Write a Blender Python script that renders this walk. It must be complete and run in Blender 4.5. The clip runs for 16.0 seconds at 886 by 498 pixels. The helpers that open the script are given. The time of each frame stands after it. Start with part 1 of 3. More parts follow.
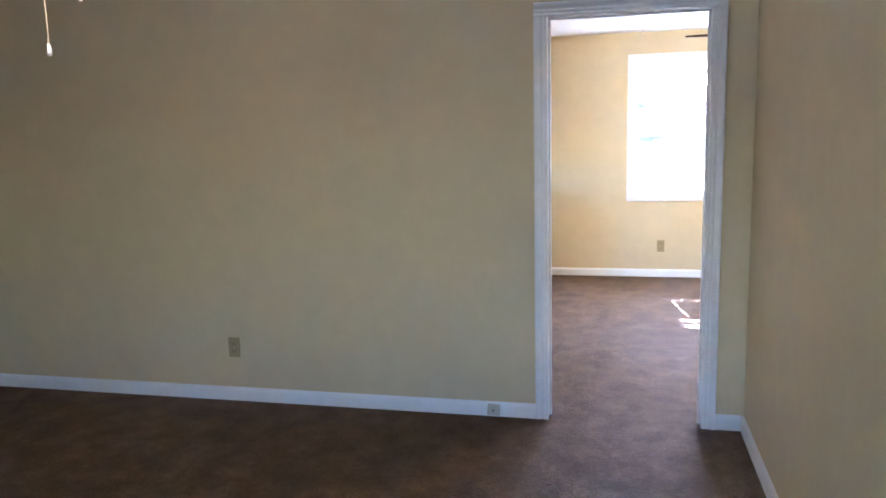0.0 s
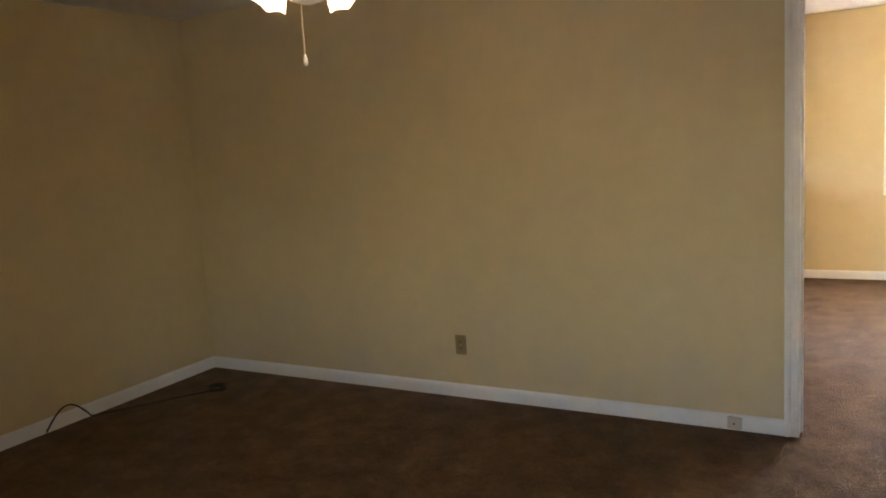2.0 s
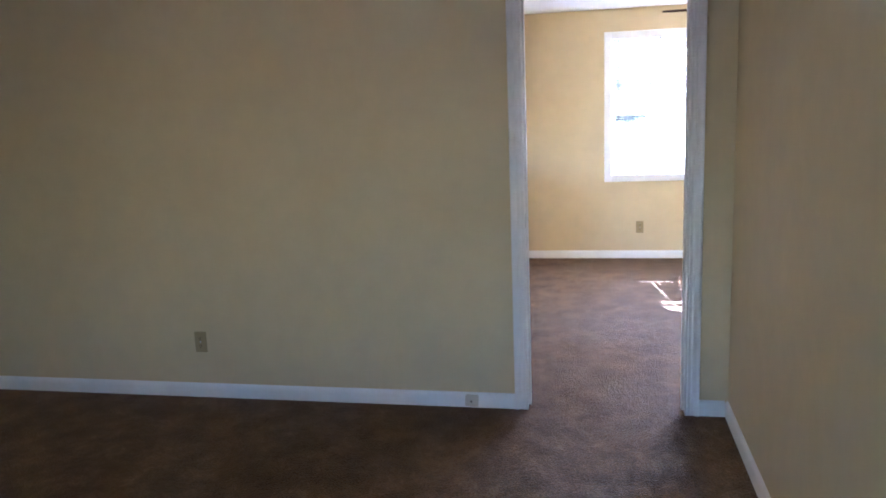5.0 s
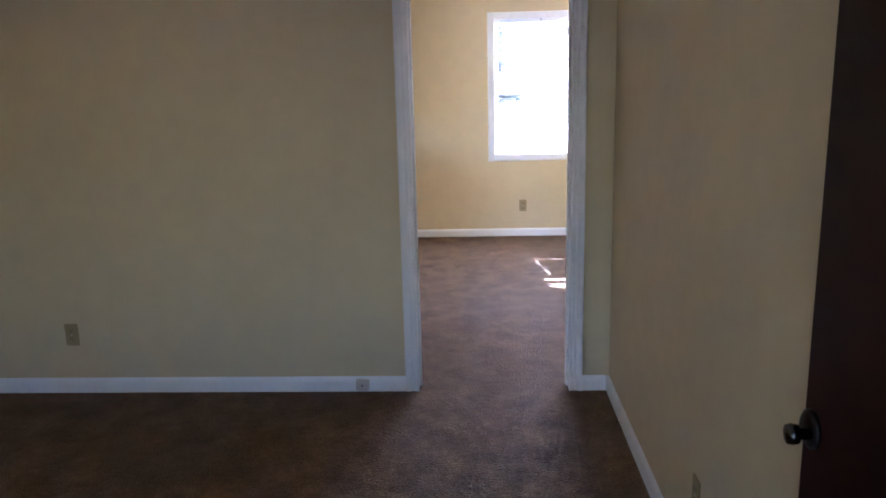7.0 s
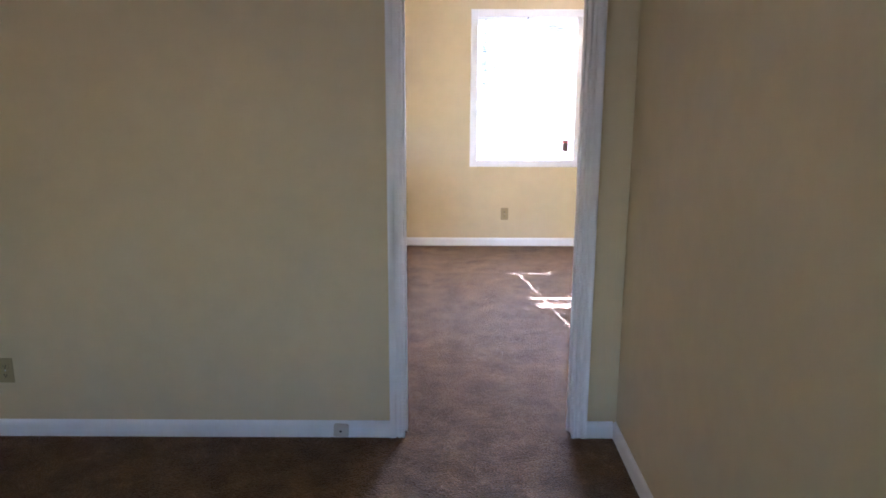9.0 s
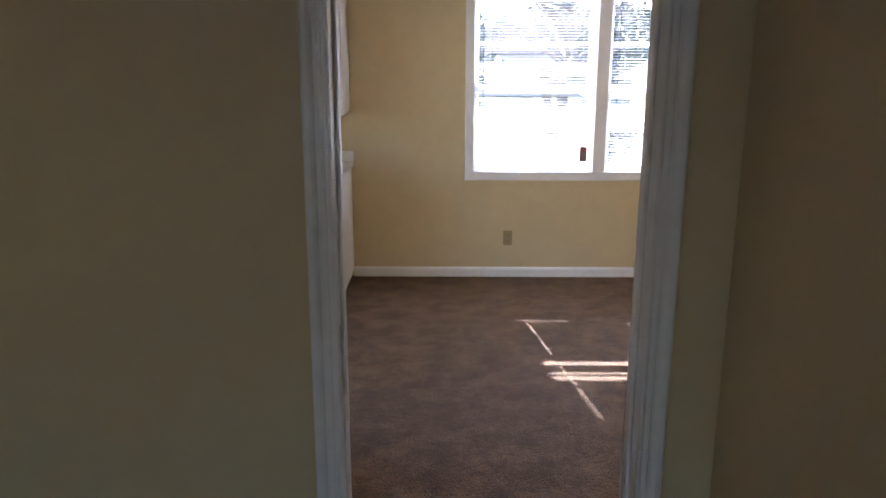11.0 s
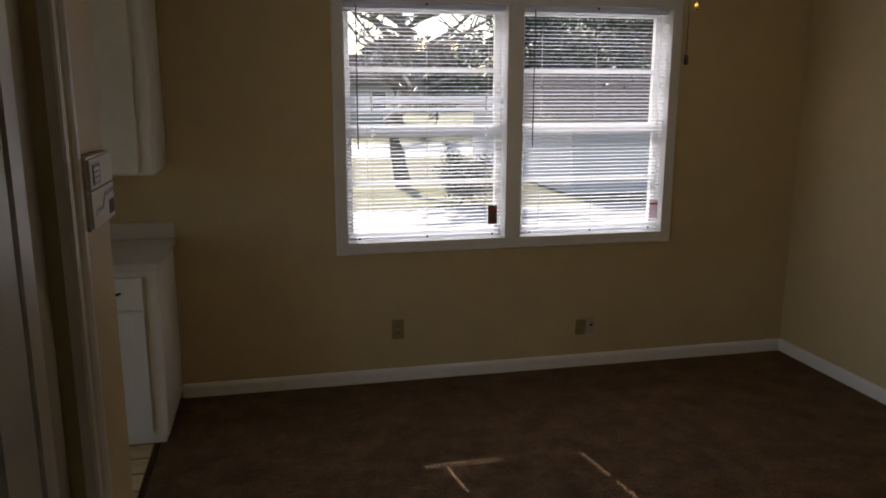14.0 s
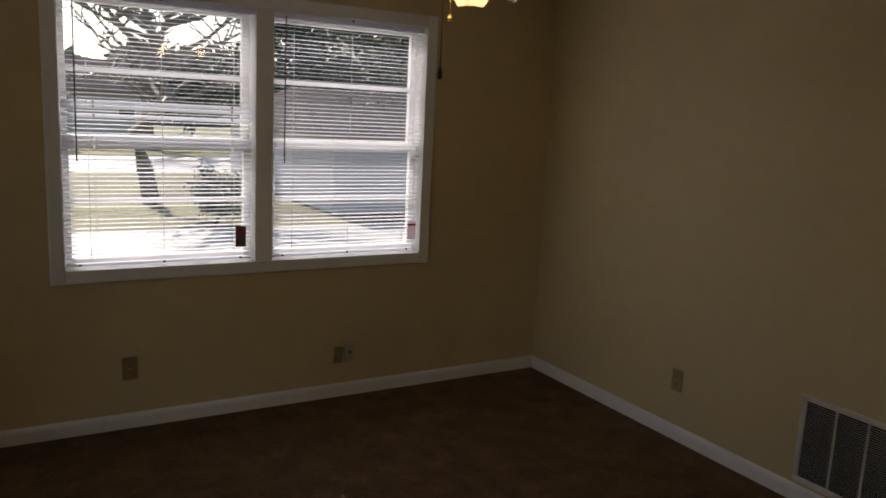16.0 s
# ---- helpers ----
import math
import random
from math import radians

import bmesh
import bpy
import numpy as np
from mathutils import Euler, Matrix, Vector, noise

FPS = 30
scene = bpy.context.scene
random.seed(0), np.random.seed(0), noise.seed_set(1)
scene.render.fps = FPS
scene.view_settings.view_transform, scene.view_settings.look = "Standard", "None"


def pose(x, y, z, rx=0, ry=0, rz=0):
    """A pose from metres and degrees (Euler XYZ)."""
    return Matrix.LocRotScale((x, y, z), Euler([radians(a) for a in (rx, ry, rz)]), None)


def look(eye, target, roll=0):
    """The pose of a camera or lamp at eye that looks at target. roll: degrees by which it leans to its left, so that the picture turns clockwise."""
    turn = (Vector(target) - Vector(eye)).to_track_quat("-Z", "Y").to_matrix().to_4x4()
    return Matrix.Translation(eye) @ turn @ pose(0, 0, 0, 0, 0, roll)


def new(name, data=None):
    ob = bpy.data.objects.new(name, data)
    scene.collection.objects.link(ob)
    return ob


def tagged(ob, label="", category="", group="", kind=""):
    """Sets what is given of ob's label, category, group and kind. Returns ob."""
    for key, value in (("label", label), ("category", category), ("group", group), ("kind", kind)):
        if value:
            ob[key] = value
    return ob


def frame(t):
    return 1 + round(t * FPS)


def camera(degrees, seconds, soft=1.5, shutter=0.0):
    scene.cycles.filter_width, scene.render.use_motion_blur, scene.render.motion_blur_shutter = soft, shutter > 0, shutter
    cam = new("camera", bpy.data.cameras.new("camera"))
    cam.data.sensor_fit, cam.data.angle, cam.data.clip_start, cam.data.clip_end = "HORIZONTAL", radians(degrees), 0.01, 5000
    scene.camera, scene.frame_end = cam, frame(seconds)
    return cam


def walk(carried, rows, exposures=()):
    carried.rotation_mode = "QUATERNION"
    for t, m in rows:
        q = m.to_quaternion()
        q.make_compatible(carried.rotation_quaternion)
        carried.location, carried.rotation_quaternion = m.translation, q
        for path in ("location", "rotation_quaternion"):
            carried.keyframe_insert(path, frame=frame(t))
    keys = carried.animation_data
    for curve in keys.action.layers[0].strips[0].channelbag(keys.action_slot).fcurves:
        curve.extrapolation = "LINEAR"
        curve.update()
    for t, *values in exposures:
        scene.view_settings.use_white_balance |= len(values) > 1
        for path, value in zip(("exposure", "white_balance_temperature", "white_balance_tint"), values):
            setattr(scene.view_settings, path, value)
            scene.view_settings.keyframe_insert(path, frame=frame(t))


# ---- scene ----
cam = camera(60.5, 16.0, soft=1.8)
ROWS = [
    (0, 0.351, -3.803, 1.500, -8.87, 1.42, 13.03),
    (0.5, 0.341, -3.788, 1.502, -8.67, 1.71, 16.54),
    (1, 0.321, -3.809, 1.500, -8.43, 2.36, 21.87),
    (1.5, 0.267, -3.775, 1.503, -8.49, 3.13, 26.75),
    (2, 0.237, -3.763, 1.492, -8.23, 3.60, 28.57),
    (2.5, 0.222, -3.730, 1.470, -8.00, 3.58, 26.68),
    (3, 0.250, -3.696, 1.477, -8.18, 3.22, 23.44),
    (3.5, 0.318, -3.681, 1.482, -8.50, 3.03, 20.62),
    (4, 0.373, -3.695, 1.486, -8.90, 3.05, 17.70),
    (4.5, 0.356, -3.664, 1.489, -9.62, 2.62, 14.24),
    (5, 0.347, -3.645, 1.489, -10.17, 2.26, 11.32),
    (7.5, 0.310, -3.604, 1.530, -12.60, 1.42, 1.17),
    (8, 0.288, -3.498, 1.531, -12.73, 1.39, 0.22),
    (8.5, 0.244, -3.348, 1.540, -12.62, 0.83, -0.03),
    (9, 0.175, -3.177, 1.604, -12.94, -0.20, 0.14),
    (11.5, 0.272, -1.355, 1.637, -14.18, -0.13, 0.17),
    (12, 0.238, -0.968, 1.641, -14.47, -0.24, -0.49),
    (12.5, 0.274, -0.656, 1.649, -14.34, 0.30, -1.11),
    (13, 0.258, -0.445, 1.654, -13.49, 0.92, -3.01),
    (13.5, 0.207, -0.264, 1.654, -12.46, 0.63, -7.02),
    (14, 0.091, -0.176, 1.652, -11.76, -0.06, -12.54),
    (14.5, 0.067, -0.172, 1.660, -11.39, -0.87, -16.90),
    (15, 0.072, -0.185, 1.664, -11.25, -1.67, -20.83),
    (15.5, 0.126, -0.074, 1.651, -10.72, -2.42, -24.95),
    (16, 0.235, 0.059, 1.628, -9.95, -2.74, -29.96),
]
EXPOSURES = [(0, 5.1, 4950, 20), (1, 5.0, 5100, 20), (1.5, 4.85, 5500, 20), (2, 4.7, 7000, 19), (2.5, 4.7, 7200, 18), (3.2, 5.0, 5400, 20), (4.6, 5.0, 5050, 19), (5, 4.7, 5050, 20),
             (7.5, 4.3, 5100, 23), (9, 4.55, 5200, 23), (11.5, 2.5, 5600, 19), (12, 1.9, 5700, 18), (12.5, 2.05, 6000, 16), (13, 1.5, 6300, 15), (13.7, 1.0, 6700, 15),
             (14.5, 0.85, 6750, 15), (15, 0.9, 6850, 16), (16, 0.65, 7050, 16)]
walk(cam, [(t, pose(x, y, z, 90 + pitch, roll, yaw)) for t, x, y, z, pitch, roll, yaw in ROWS], EXPOSURES)

# ---- light ----
SUN_WAY = Vector((0.155, -1.0, -0.80))
world = bpy.data.worlds.new("world")
scene.world = world
world.use_nodes = True
wn = world.node_tree.nodes
sky = wn.new("ShaderNodeTexSky")
sky.sky_type = "NISHITA"
sky.sun_disc = False
sky.sun_elevation = radians(38.3)
sky.sun_rotation = radians(-8.8)
wn["Background"].inputs["Strength"].default_value = 0.15
world.node_tree.links.new(sky.outputs[0], wn["Background"].inputs["Color"])
sun_lamp = bpy.data.lights.new("sun", "SUN")
sun_lamp.energy = 5.0
sun_lamp.angle = radians(0.5)
sun_lamp.color = (1.0, 0.95, 0.88)
sun = new("sun", sun_lamp)
sun.matrix_world = look((0, 0, 20), Vector((0, 0, 20)) + SUN_WAY)
LAMP_FRONT, LAMP_DINING = 0.07, 0.45


# ---- materials ----
def material(name, color, rough=0.6, metal=0.0):
    m = bpy.data.materials.new(name)
    m.use_nodes = True
    b = m.node_tree.nodes["Principled BSDF"]
    b.inputs["Base Color"].default_value = (*color, 1)
    b.inputs["Roughness"].default_value = rough
    b.inputs["Metallic"].default_value = metal
    return m


def node(m, kind, **inputs):
    n = m.node_tree.nodes.new(kind)
    for k, v in inputs.items():
        n.inputs[k.replace("_", " ")].default_value = v
    return n


def wire(m, a, b):
    m.node_tree.links.new(a, b)


def coords(m, scale=(1, 1, 1)):
    tc = node(m, "ShaderNodeTexCoord")
    mp = node(m, "ShaderNodeMapping", Scale=scale)
    wire(m, tc.outputs["Object"], mp.inputs["Vector"])
    return mp.outputs["Vector"]


def blotch(m, vec, scale, dark, light, detail=4.0, low=0.35, high=0.65):
    """Noise between two colours; returns the ramp's colour output."""
    n = node(m, "ShaderNodeTexNoise", Scale=scale, Detail=detail)
    wire(m, vec, n.inputs["Vector"])
    r = node(m, "ShaderNodeValToRGB")
    r.color_ramp.elements[0].position, r.color_ramp.elements[1].position = low, high
    r.color_ramp.elements[0].color, r.color_ramp.elements[1].color = (*dark, 1), (*light, 1)
    wire(m, n.outputs["Fac"], r.inputs["Fac"])
    return r.outputs["Color"]


def blend(m, a, b, mode="MULTIPLY", fac=1.0):
    x = m.node_tree.nodes.new("ShaderNodeMix")
    x.data_type, x.blend_type = "RGBA", mode
    x.inputs[0].default_value = fac
    wire(m, a, x.inputs[6])
    wire(m, b, x.inputs[7])
    return x.outputs[2]


def paint_on(m, color):
    wire(m, color, m.node_tree.nodes["Principled BSDF"].inputs["Base Color"])


def bump(m, vec, scale, strength, distance, detail=3.0, kind="ShaderNodeTexNoise"):
    n = node(m, kind, Scale=scale)
    if kind == "ShaderNodeTexNoise":
        n.inputs["Detail"].default_value = detail
    wire(m, vec, n.inputs["Vector"])
    b = node(m, "ShaderNodeBump", Strength=strength, Distance=distance)
    wire(m, n.outputs[0], b.inputs["Height"])
    pb = m.node_tree.nodes["Principled BSDF"]
    if pb.inputs["Normal"].is_linked:
        wire(m, pb.inputs["Normal"].links[0].from_socket, b.inputs["Normal"])
    wire(m, b.outputs[0], pb.inputs["Normal"])


def wall_paint(name, color):
    m = material(name, color, 0.55)
    v = coords(m)
    a = blotch(m, v, 1.3, tuple(c * 0.94 for c in color), color, 5)
    b = blotch(m, v, 9, (0.96, 0.96, 0.95), (1, 1, 1), 6)
    paint_on(m, blend(m, a, b))
    bump(m, v, 220, 0.12, 0.002)
    bump(m, v, 3.0, 0.08, 0.01)
    return m


BEIGE = wall_paint("beige_wall_paint", (0.672, 0.548, 0.322))
CEILING = wall_paint("ceiling_paint", (0.78, 0.78, 0.77))
bump(CEILING, coords(CEILING), 90, 0.5, 0.006)


def gloss_white(name, color, rough):
    m = material(name, color, rough)
    v = coords(m)
    paint_on(m, blend(m, blotch(m, v, 2.2, tuple(c * 0.96 for c in color), color, 6),
                      blotch(m, v, 26, (0.97, 0.965, 0.955), (1, 1, 1), 5)))
    bump(m, coords(m, (60, 60, 6)), 1.0, 0.012, 0.001)
    return m


TRIM = gloss_white("white_trim_paint", (0.86, 0.86, 0.86), 0.35)
CABINET = gloss_white("cabinet_paint", (0.86, 0.86, 0.83), 0.3)
SLABWHITE = gloss_white("door_paint", (0.76, 0.77, 0.78), 0.16)


def carpet_material():
    m = material("brown_carpet", (0.2, 0.13, 0.09), 1.0)
    v = coords(m)
    patches = blotch(m, v, 6.5, (0.078, 0.042, 0.019), (0.185, 0.104, 0.049), 7, 0.34, 0.68)
    tufts = blotch(m, v, 24, (0.72, 0.71, 0.69), (1.14, 1.14, 1.14), 6, 0.32, 0.68)
    pile = blotch(m, v, 110, (0.42, 0.42, 0.42), (1.42, 1.40, 1.38), 4, 0.34, 0.66)
    cells_tex = node(m, "ShaderNodeTexVoronoi", Scale=1.15)
    wire(m, v, cells_tex.inputs["Vector"])
    nap = node(m, "ShaderNodeValToRGB")
    nap.color_ramp.elements[0].color, nap.color_ramp.elements[1].color = (0.84, 0.84, 0.84, 1), (1.1, 1.1, 1.1, 1)
    wire(m, cells_tex.outputs["Color"], nap.inputs["Fac"])
    paint_on(m, blend(m, blend(m, blend(m, patches, tufts), pile), nap.outputs["Color"]))
    bump(m, v, 30, 0.5, 0.02, 5)
    bump(m, v, 110, 1.0, 0.018, 4)
    b = m.node_tree.nodes["Principled BSDF"]
    b.inputs["Specular IOR Level"].default_value = 0.45
    b.inputs["Roughness"].default_value = 0.66
    b.inputs["Specular Tint"].default_value = (1.0, 0.68, 0.42, 1)
    b.inputs["Sheen Weight"].default_value = 0.12
    b.inputs["Sheen Roughness"].default_value = 0.35
    b.inputs["Sheen Tint"].default_value = (0.95, 0.70, 0.50, 1)
    return m


CARPET = carpet_material()


def tile_material():
    m = material("ceramic_tile", (0.6, 0.5, 0.32), 0.5)
    info = node(m, "ShaderNodeObjectInfo")
    r = node(m, "ShaderNodeValToRGB")
    r.color_ramp.elements[0].color, r.color_ramp.elements[1].color = (0.36, 0.27, 0.15, 1), (0.60, 0.48, 0.29, 1)
    r.color_ramp.elements[0].position, r.color_ramp.elements[1].position = 0.1, 0.55
    wire(m, info.outputs["Random"], r.inputs["Fac"])
    v = coords(m)
    paint_on(m, blend(m, r.outputs["Color"], blotch(m, v, 14, (0.82, 0.80, 0.76), (1, 1, 1), 6)))
    return m


TILE = tile_material()
CONCRETE = wall_paint("concrete", (0.36, 0.36, 0.35))
BOUNCE_PALE = wall_paint("bounce_pale", (0.52, 0.50, 0.46))
GROUT = wall_paint("tile_grout", (0.12, 0.09, 0.06))
COUNTER = wall_paint("laminate_counter", (0.74, 0.72, 0.64))
COUNTER.node_tree.nodes["Principled BSDF"].inputs["Roughness"].default_value = 0.28
OUTLET = wall_paint("ivory_plastic", (0.37, 0.28, 0.13))
WHITEPLASTIC = wall_paint("white_plastic", (0.78, 0.77, 0.73))
JACKPLASTIC = wall_paint("aged_plastic", (0.55, 0.50, 0.42))
DARKPLASTIC = material("black_plastic", (0.015, 0.015, 0.016), 0.4)
SLOT = material("socket_slot", (0.02, 0.018, 0.016), 0.7)
BLACKMETAL = material("black_iron", (0.012, 0.011, 0.011), 0.35, 0.6)
BRONZE = material("aged_brass_knob", (0.28, 0.22, 0.15), 0.25, 1.0)
BRASS = material("polished_brass", (0.75, 0.52, 0.2), 0.22, 1.0)
STEEL = material("steel", (0.62, 0.62, 0.6), 0.3, 1.0)
DARKSTEEL = material("dark_worn_metal", (0.10, 0.10, 0.11), 0.18, 1.0)
FANWHITE = gloss_white("fan_enamel", (0.75, 0.75, 0.73), 0.35)
FANWOOD = material("fan_blade_wood", (0.16, 0.09, 0.05), 0.75)
paint_on(FANWOOD, blotch(FANWOOD, coords(FANWOOD, (1, 12, 12)), 4, (0.035, 0.018, 0.010), (0.07, 0.038, 0.02), 6))
FANWOOD.node_tree.nodes["Principled BSDF"].inputs["Specular IOR Level"].default_value = 0.1
REDDOOR = material("dark_red_door_paint", (0.02, 0.006, 0.005), 0.5)
paint_on(REDDOOR, blotch(REDDOOR, coords(REDDOOR), 5, (0.014, 0.005, 0.004), (0.026, 0.007, 0.006), 6))
SLAT = material("blind_slat_enamel", (0.85, 0.87, 0.92), 0.45)


def let_light_through(m, color, amount):
    """Mix some translucency into a thin material."""
    t = m.node_tree
    tr = t.nodes.new("ShaderNodeBsdfTranslucent")
    tr.inputs["Color"].default_value = (*color, 1)
    mx = t.nodes.new("ShaderNodeMixShader")
    mx.inputs[0].default_value = amount
    t.links.new(t.nodes["Principled BSDF"].outputs[0], mx.inputs[1])
    t.links.new(tr.outputs[0], mx.inputs[2])
    t.links.new(mx.outputs[0], t.nodes["Material Output"].inputs["Surface"])


let_light_through(SLAT, (0.82, 0.86, 0.95), 0.42)
CHAIN = material("bead_chain", (0.40, 0.34, 0.24), 0.5)
CORD = material("blind_cord", (0.75, 0.74, 0.7), 0.8)
WAND = material("clear_grey_wand", (0.10, 0.10, 0.12), 0.3)
TAG = material("warning_tag_card", (0.16, 0.10, 0.08), 0.6)
TAGRED = material("warning_tag_red", (0.45, 0.05, 0.04), 0.6)
TAGPALE = material("warning_tag_pale", (0.80, 0.68, 0.72), 0.6)
let_light_through(TAGPALE, (0.8, 0.7, 0.74), 0.6)
let_light_through(CORD, (0.85, 0.85, 0.85), 0.6)
REDDOOR.node_tree.nodes["Principled BSDF"].inputs["Specular IOR Level"].default_value = 0.12
VENTWHITE = gloss_white("vent_enamel", (0.72, 0.70, 0.66), 0.4)
DUCT_SHADE = material("duct_shade_black", (0.02, 0.018, 0.016), 0.9)
CABLE = material("cable_rubber", (0.012, 0.012, 0.013), 0.5)


def glass_material():
    m = bpy.data.materials.new("window_glass")
    m.use_nodes = True
    t = m.node_tree
    t.nodes.remove(t.nodes["Principled BSDF"])
    tr = t.nodes.new("ShaderNodeBsdfTransparent")
    gl = t.nodes.new("ShaderNodeBsdfGlossy")
    gl.inputs["Roughness"].default_value = 0.02
    fr = t.nodes.new("ShaderNodeFresnel")
    fr.inputs["IOR"].default_value = 1.45
    mx = t.nodes.new("ShaderNodeMixShader")
    t.links.new(fr.outputs[0], mx.inputs[0])
    t.links.new(tr.outputs[0], mx.inputs[1])
    t.links.new(gl.outputs[0], mx.inputs[2])
    t.links.new(mx.outputs[0], t.nodes["Material Output"].inputs["Surface"])
    return m


GLASS = glass_material()


def shade_material():
    m = bpy.data.materials.new("frosted_shade_glass")
    m.use_nodes = True
    t = m.node_tree
    t.nodes.remove(t.nodes["Principled BSDF"])
    a = t.nodes.new("ShaderNodeBsdfTranslucent")
    a.inputs["Color"].default_value = (0.85, 0.8, 0.72, 1)
    b = t.nodes.new("ShaderNodeBsdfTransparent")
    c = t.nodes.new("ShaderNodeBsdfGlossy")
    c.inputs["Roughness"].default_value = 0.15
    m1 = t.nodes.new("ShaderNodeMixShader")
    m1.inputs[0].default_value = 0.35
    m2 = t.nodes.new("ShaderNodeMixShader")
    m2.inputs[0].default_value = 0.08
    t.links.new(a.outputs[0], m1.inputs[1])
    t.links.new(b.outputs[0], m1.inputs[2])
    t.links.new(m1.outputs[0], m2.inputs[1])
    t.links.new(c.outputs[0], m2.inputs[2])
    t.links.new(m2.outputs[0], t.nodes["Material Output"].inputs["Surface"])
    return m


SHADE = shade_material()


def emitter(name, color, strength):
    m = material(name, (0.9, 0.88, 0.8), 0.4)
    b = m.node_tree.nodes["Principled BSDF"]
    b.inputs["Emission Color"].default_value = (*color, 1)
    b.inputs["Emission Strength"].default_value = strength
    return m


BULB_FRONT = emitter("lit_bulb_front", (1.0, 0.78, 0.5), 4)
BULB_DINING = emitter("lit_bulb_dining", (1.0, 0.72, 0.42), 1.2)
LCD = material("thermostat_display", (0.06, 0.08, 0.08), 0.4)


# ---- mesh helpers ----
def finish(name, bm, mat, smooth=False):
    me = bpy.data.meshes.new(name)
    bm.normal_update()
    bm.to_mesh(me)
    bm.free()
    me.materials.append(mat)
    if smooth:
        for p in me.polygons:
            p.use_smooth = True
    return me


def part(name, bm, mat, parent, label="", smooth=False):
    ob = new(name, finish(name, bm, mat, smooth))
    ob.parent = parent
    if label:
        ob["label"] = label
    return ob


def thing(name, label, category, at=(0, 0, 0), group="", turn=0):
    ob = new(name)
    ob.matrix_world = pose(*at, 0, 0, turn)
    return tagged(ob, label, category, group)


def setting(name, bm, mat, label=""):
    return tagged(new(name, finish(name, bm, mat)), label, "", "", "structure")


def box(bm, lo, hi, bevel=0.0, segments=1):
    """A box between two corners, with its own bevelled edges."""
    lo, hi = Vector(lo), Vector(hi)
    r = bmesh.ops.create_cube(bm, size=1.0, matrix=Matrix.Translation((lo + hi) / 2) @ Matrix.Diagonal((*(hi - lo), 1)))
    if bevel:
        es = {e for v in r["verts"] for e in v.link_edges}
        bmesh.ops.bevel(bm, geom=list(es), offset=bevel, segments=segments, affect="EDGES")
    return bm


def solid(lo, hi, bevel=0.0, segments=1):
    return box(bmesh.new(), lo, hi, bevel, segments)


def lathe(profile, steps=24, axis="z"):
    """A turned shape from (radius, height) pairs."""
    bm = bmesh.new()
    rings = []
    for r, h in profile:
        ring = []
        for k in range(steps):
            a = 2 * math.pi * k / steps
            p = (r * math.cos(a), r * math.sin(a), h)
            if axis == "x":
                p = (h, p[0], p[1])
            elif axis == "y":
                p = (p[0], h, p[1])
            ring.append(bm.verts.new(p))
        rings.append(ring)
    for a, b in zip(rings, rings[1:]):
        for k in range(steps):
            bm.faces.new((a[k], a[(k + 1) % steps], b[(k + 1) % steps], b[k]))
    for ring, flip in ((rings[0], True), (rings[-1], False)):
        if (ring[0].co - ring[steps // 2].co).length > 1e-4:
            bm.faces.new(ring[::-1] if flip else ring)
    bmesh.ops.recalc_face_normals(bm, faces=bm.faces)
    return bm


def tube(points, radius, steps=8, taper=None):
    """A round tube along points."""
    bm = bmesh.new()
    pts = [Vector(p) for p in points]
    rings = []
    for i, p in enumerate(pts):
        d = (pts[min(i + 1, len(pts) - 1)] - pts[max(i - 1, 0)]).normalized()
        u = d.orthogonal().normalized() if abs(d.z) > 0.99 else d.cross(Vector((0, 0, 1))).normalized()
        w = d.cross(u)
        r = radius if taper is None else radius + (taper - radius) * i / (len(pts) - 1)
        rings.append([bm.verts.new(p + r * (math.cos(2 * math.pi * k / steps) * u + math.sin(2 * math.pi * k / steps) * w)) for k in range(steps)])
    for a, b in zip(rings, rings[1:]):
        for k in range(steps):
            bm.faces.new((a[k], a[(k + 1) % steps], b[(k + 1) % steps], b[k]))
    bm.faces.new(rings[0][::-1])
    bm.faces.new(rings[-1])
    bmesh.ops.recalc_face_normals(bm, faces=bm.faces)
    return bm


def cells(us, vs, holes, w0, w1, place):
    """A slab of cells between w0 and w1 with rectangular holes through it; place maps (u, v, w) to the world."""
    bm = bmesh.new()
    us, vs = sorted(set(us)), sorted(set(vs))
    full = {}
    for i in range(len(us) - 1):
        for j in range(len(vs) - 1):
            u, v = (us[i] + us[i + 1]) / 2, (vs[j] + vs[j + 1]) / 2
            full[i, j] = not any(a < u < b and c < v < d for a, b, c, d in holes)
    verts = {}

    def vert(i, j, w):
        if (i, j, w) not in verts:
            verts[i, j, w] = bm.verts.new(place(us[i], vs[j], w))
        return verts[i, j, w]
    for (i, j), on in full.items():
        if not on:
            continue
        for w in (w0, w1):
            bm.faces.new([vert(i, j, w), vert(i + 1, j, w), vert(i + 1, j + 1, w), vert(i, j + 1, w)])
        for di, dj, a, b in ((-1, 0, (i, j), (i, j + 1)), (1, 0, (i + 1, j), (i + 1, j + 1)), (0, -1, (i, j), (i + 1, j)), (0, 1, (i, j + 1), (i + 1, j + 1))):
            if not full.get((i + di, j + dj), False):
                bm.faces.new([vert(*a, w0), vert(*b, w0), vert(*b, w1), vert(*a, w1)])
    bmesh.ops.recalc_face_normals(bm, faces=bm.faces)
    return bm


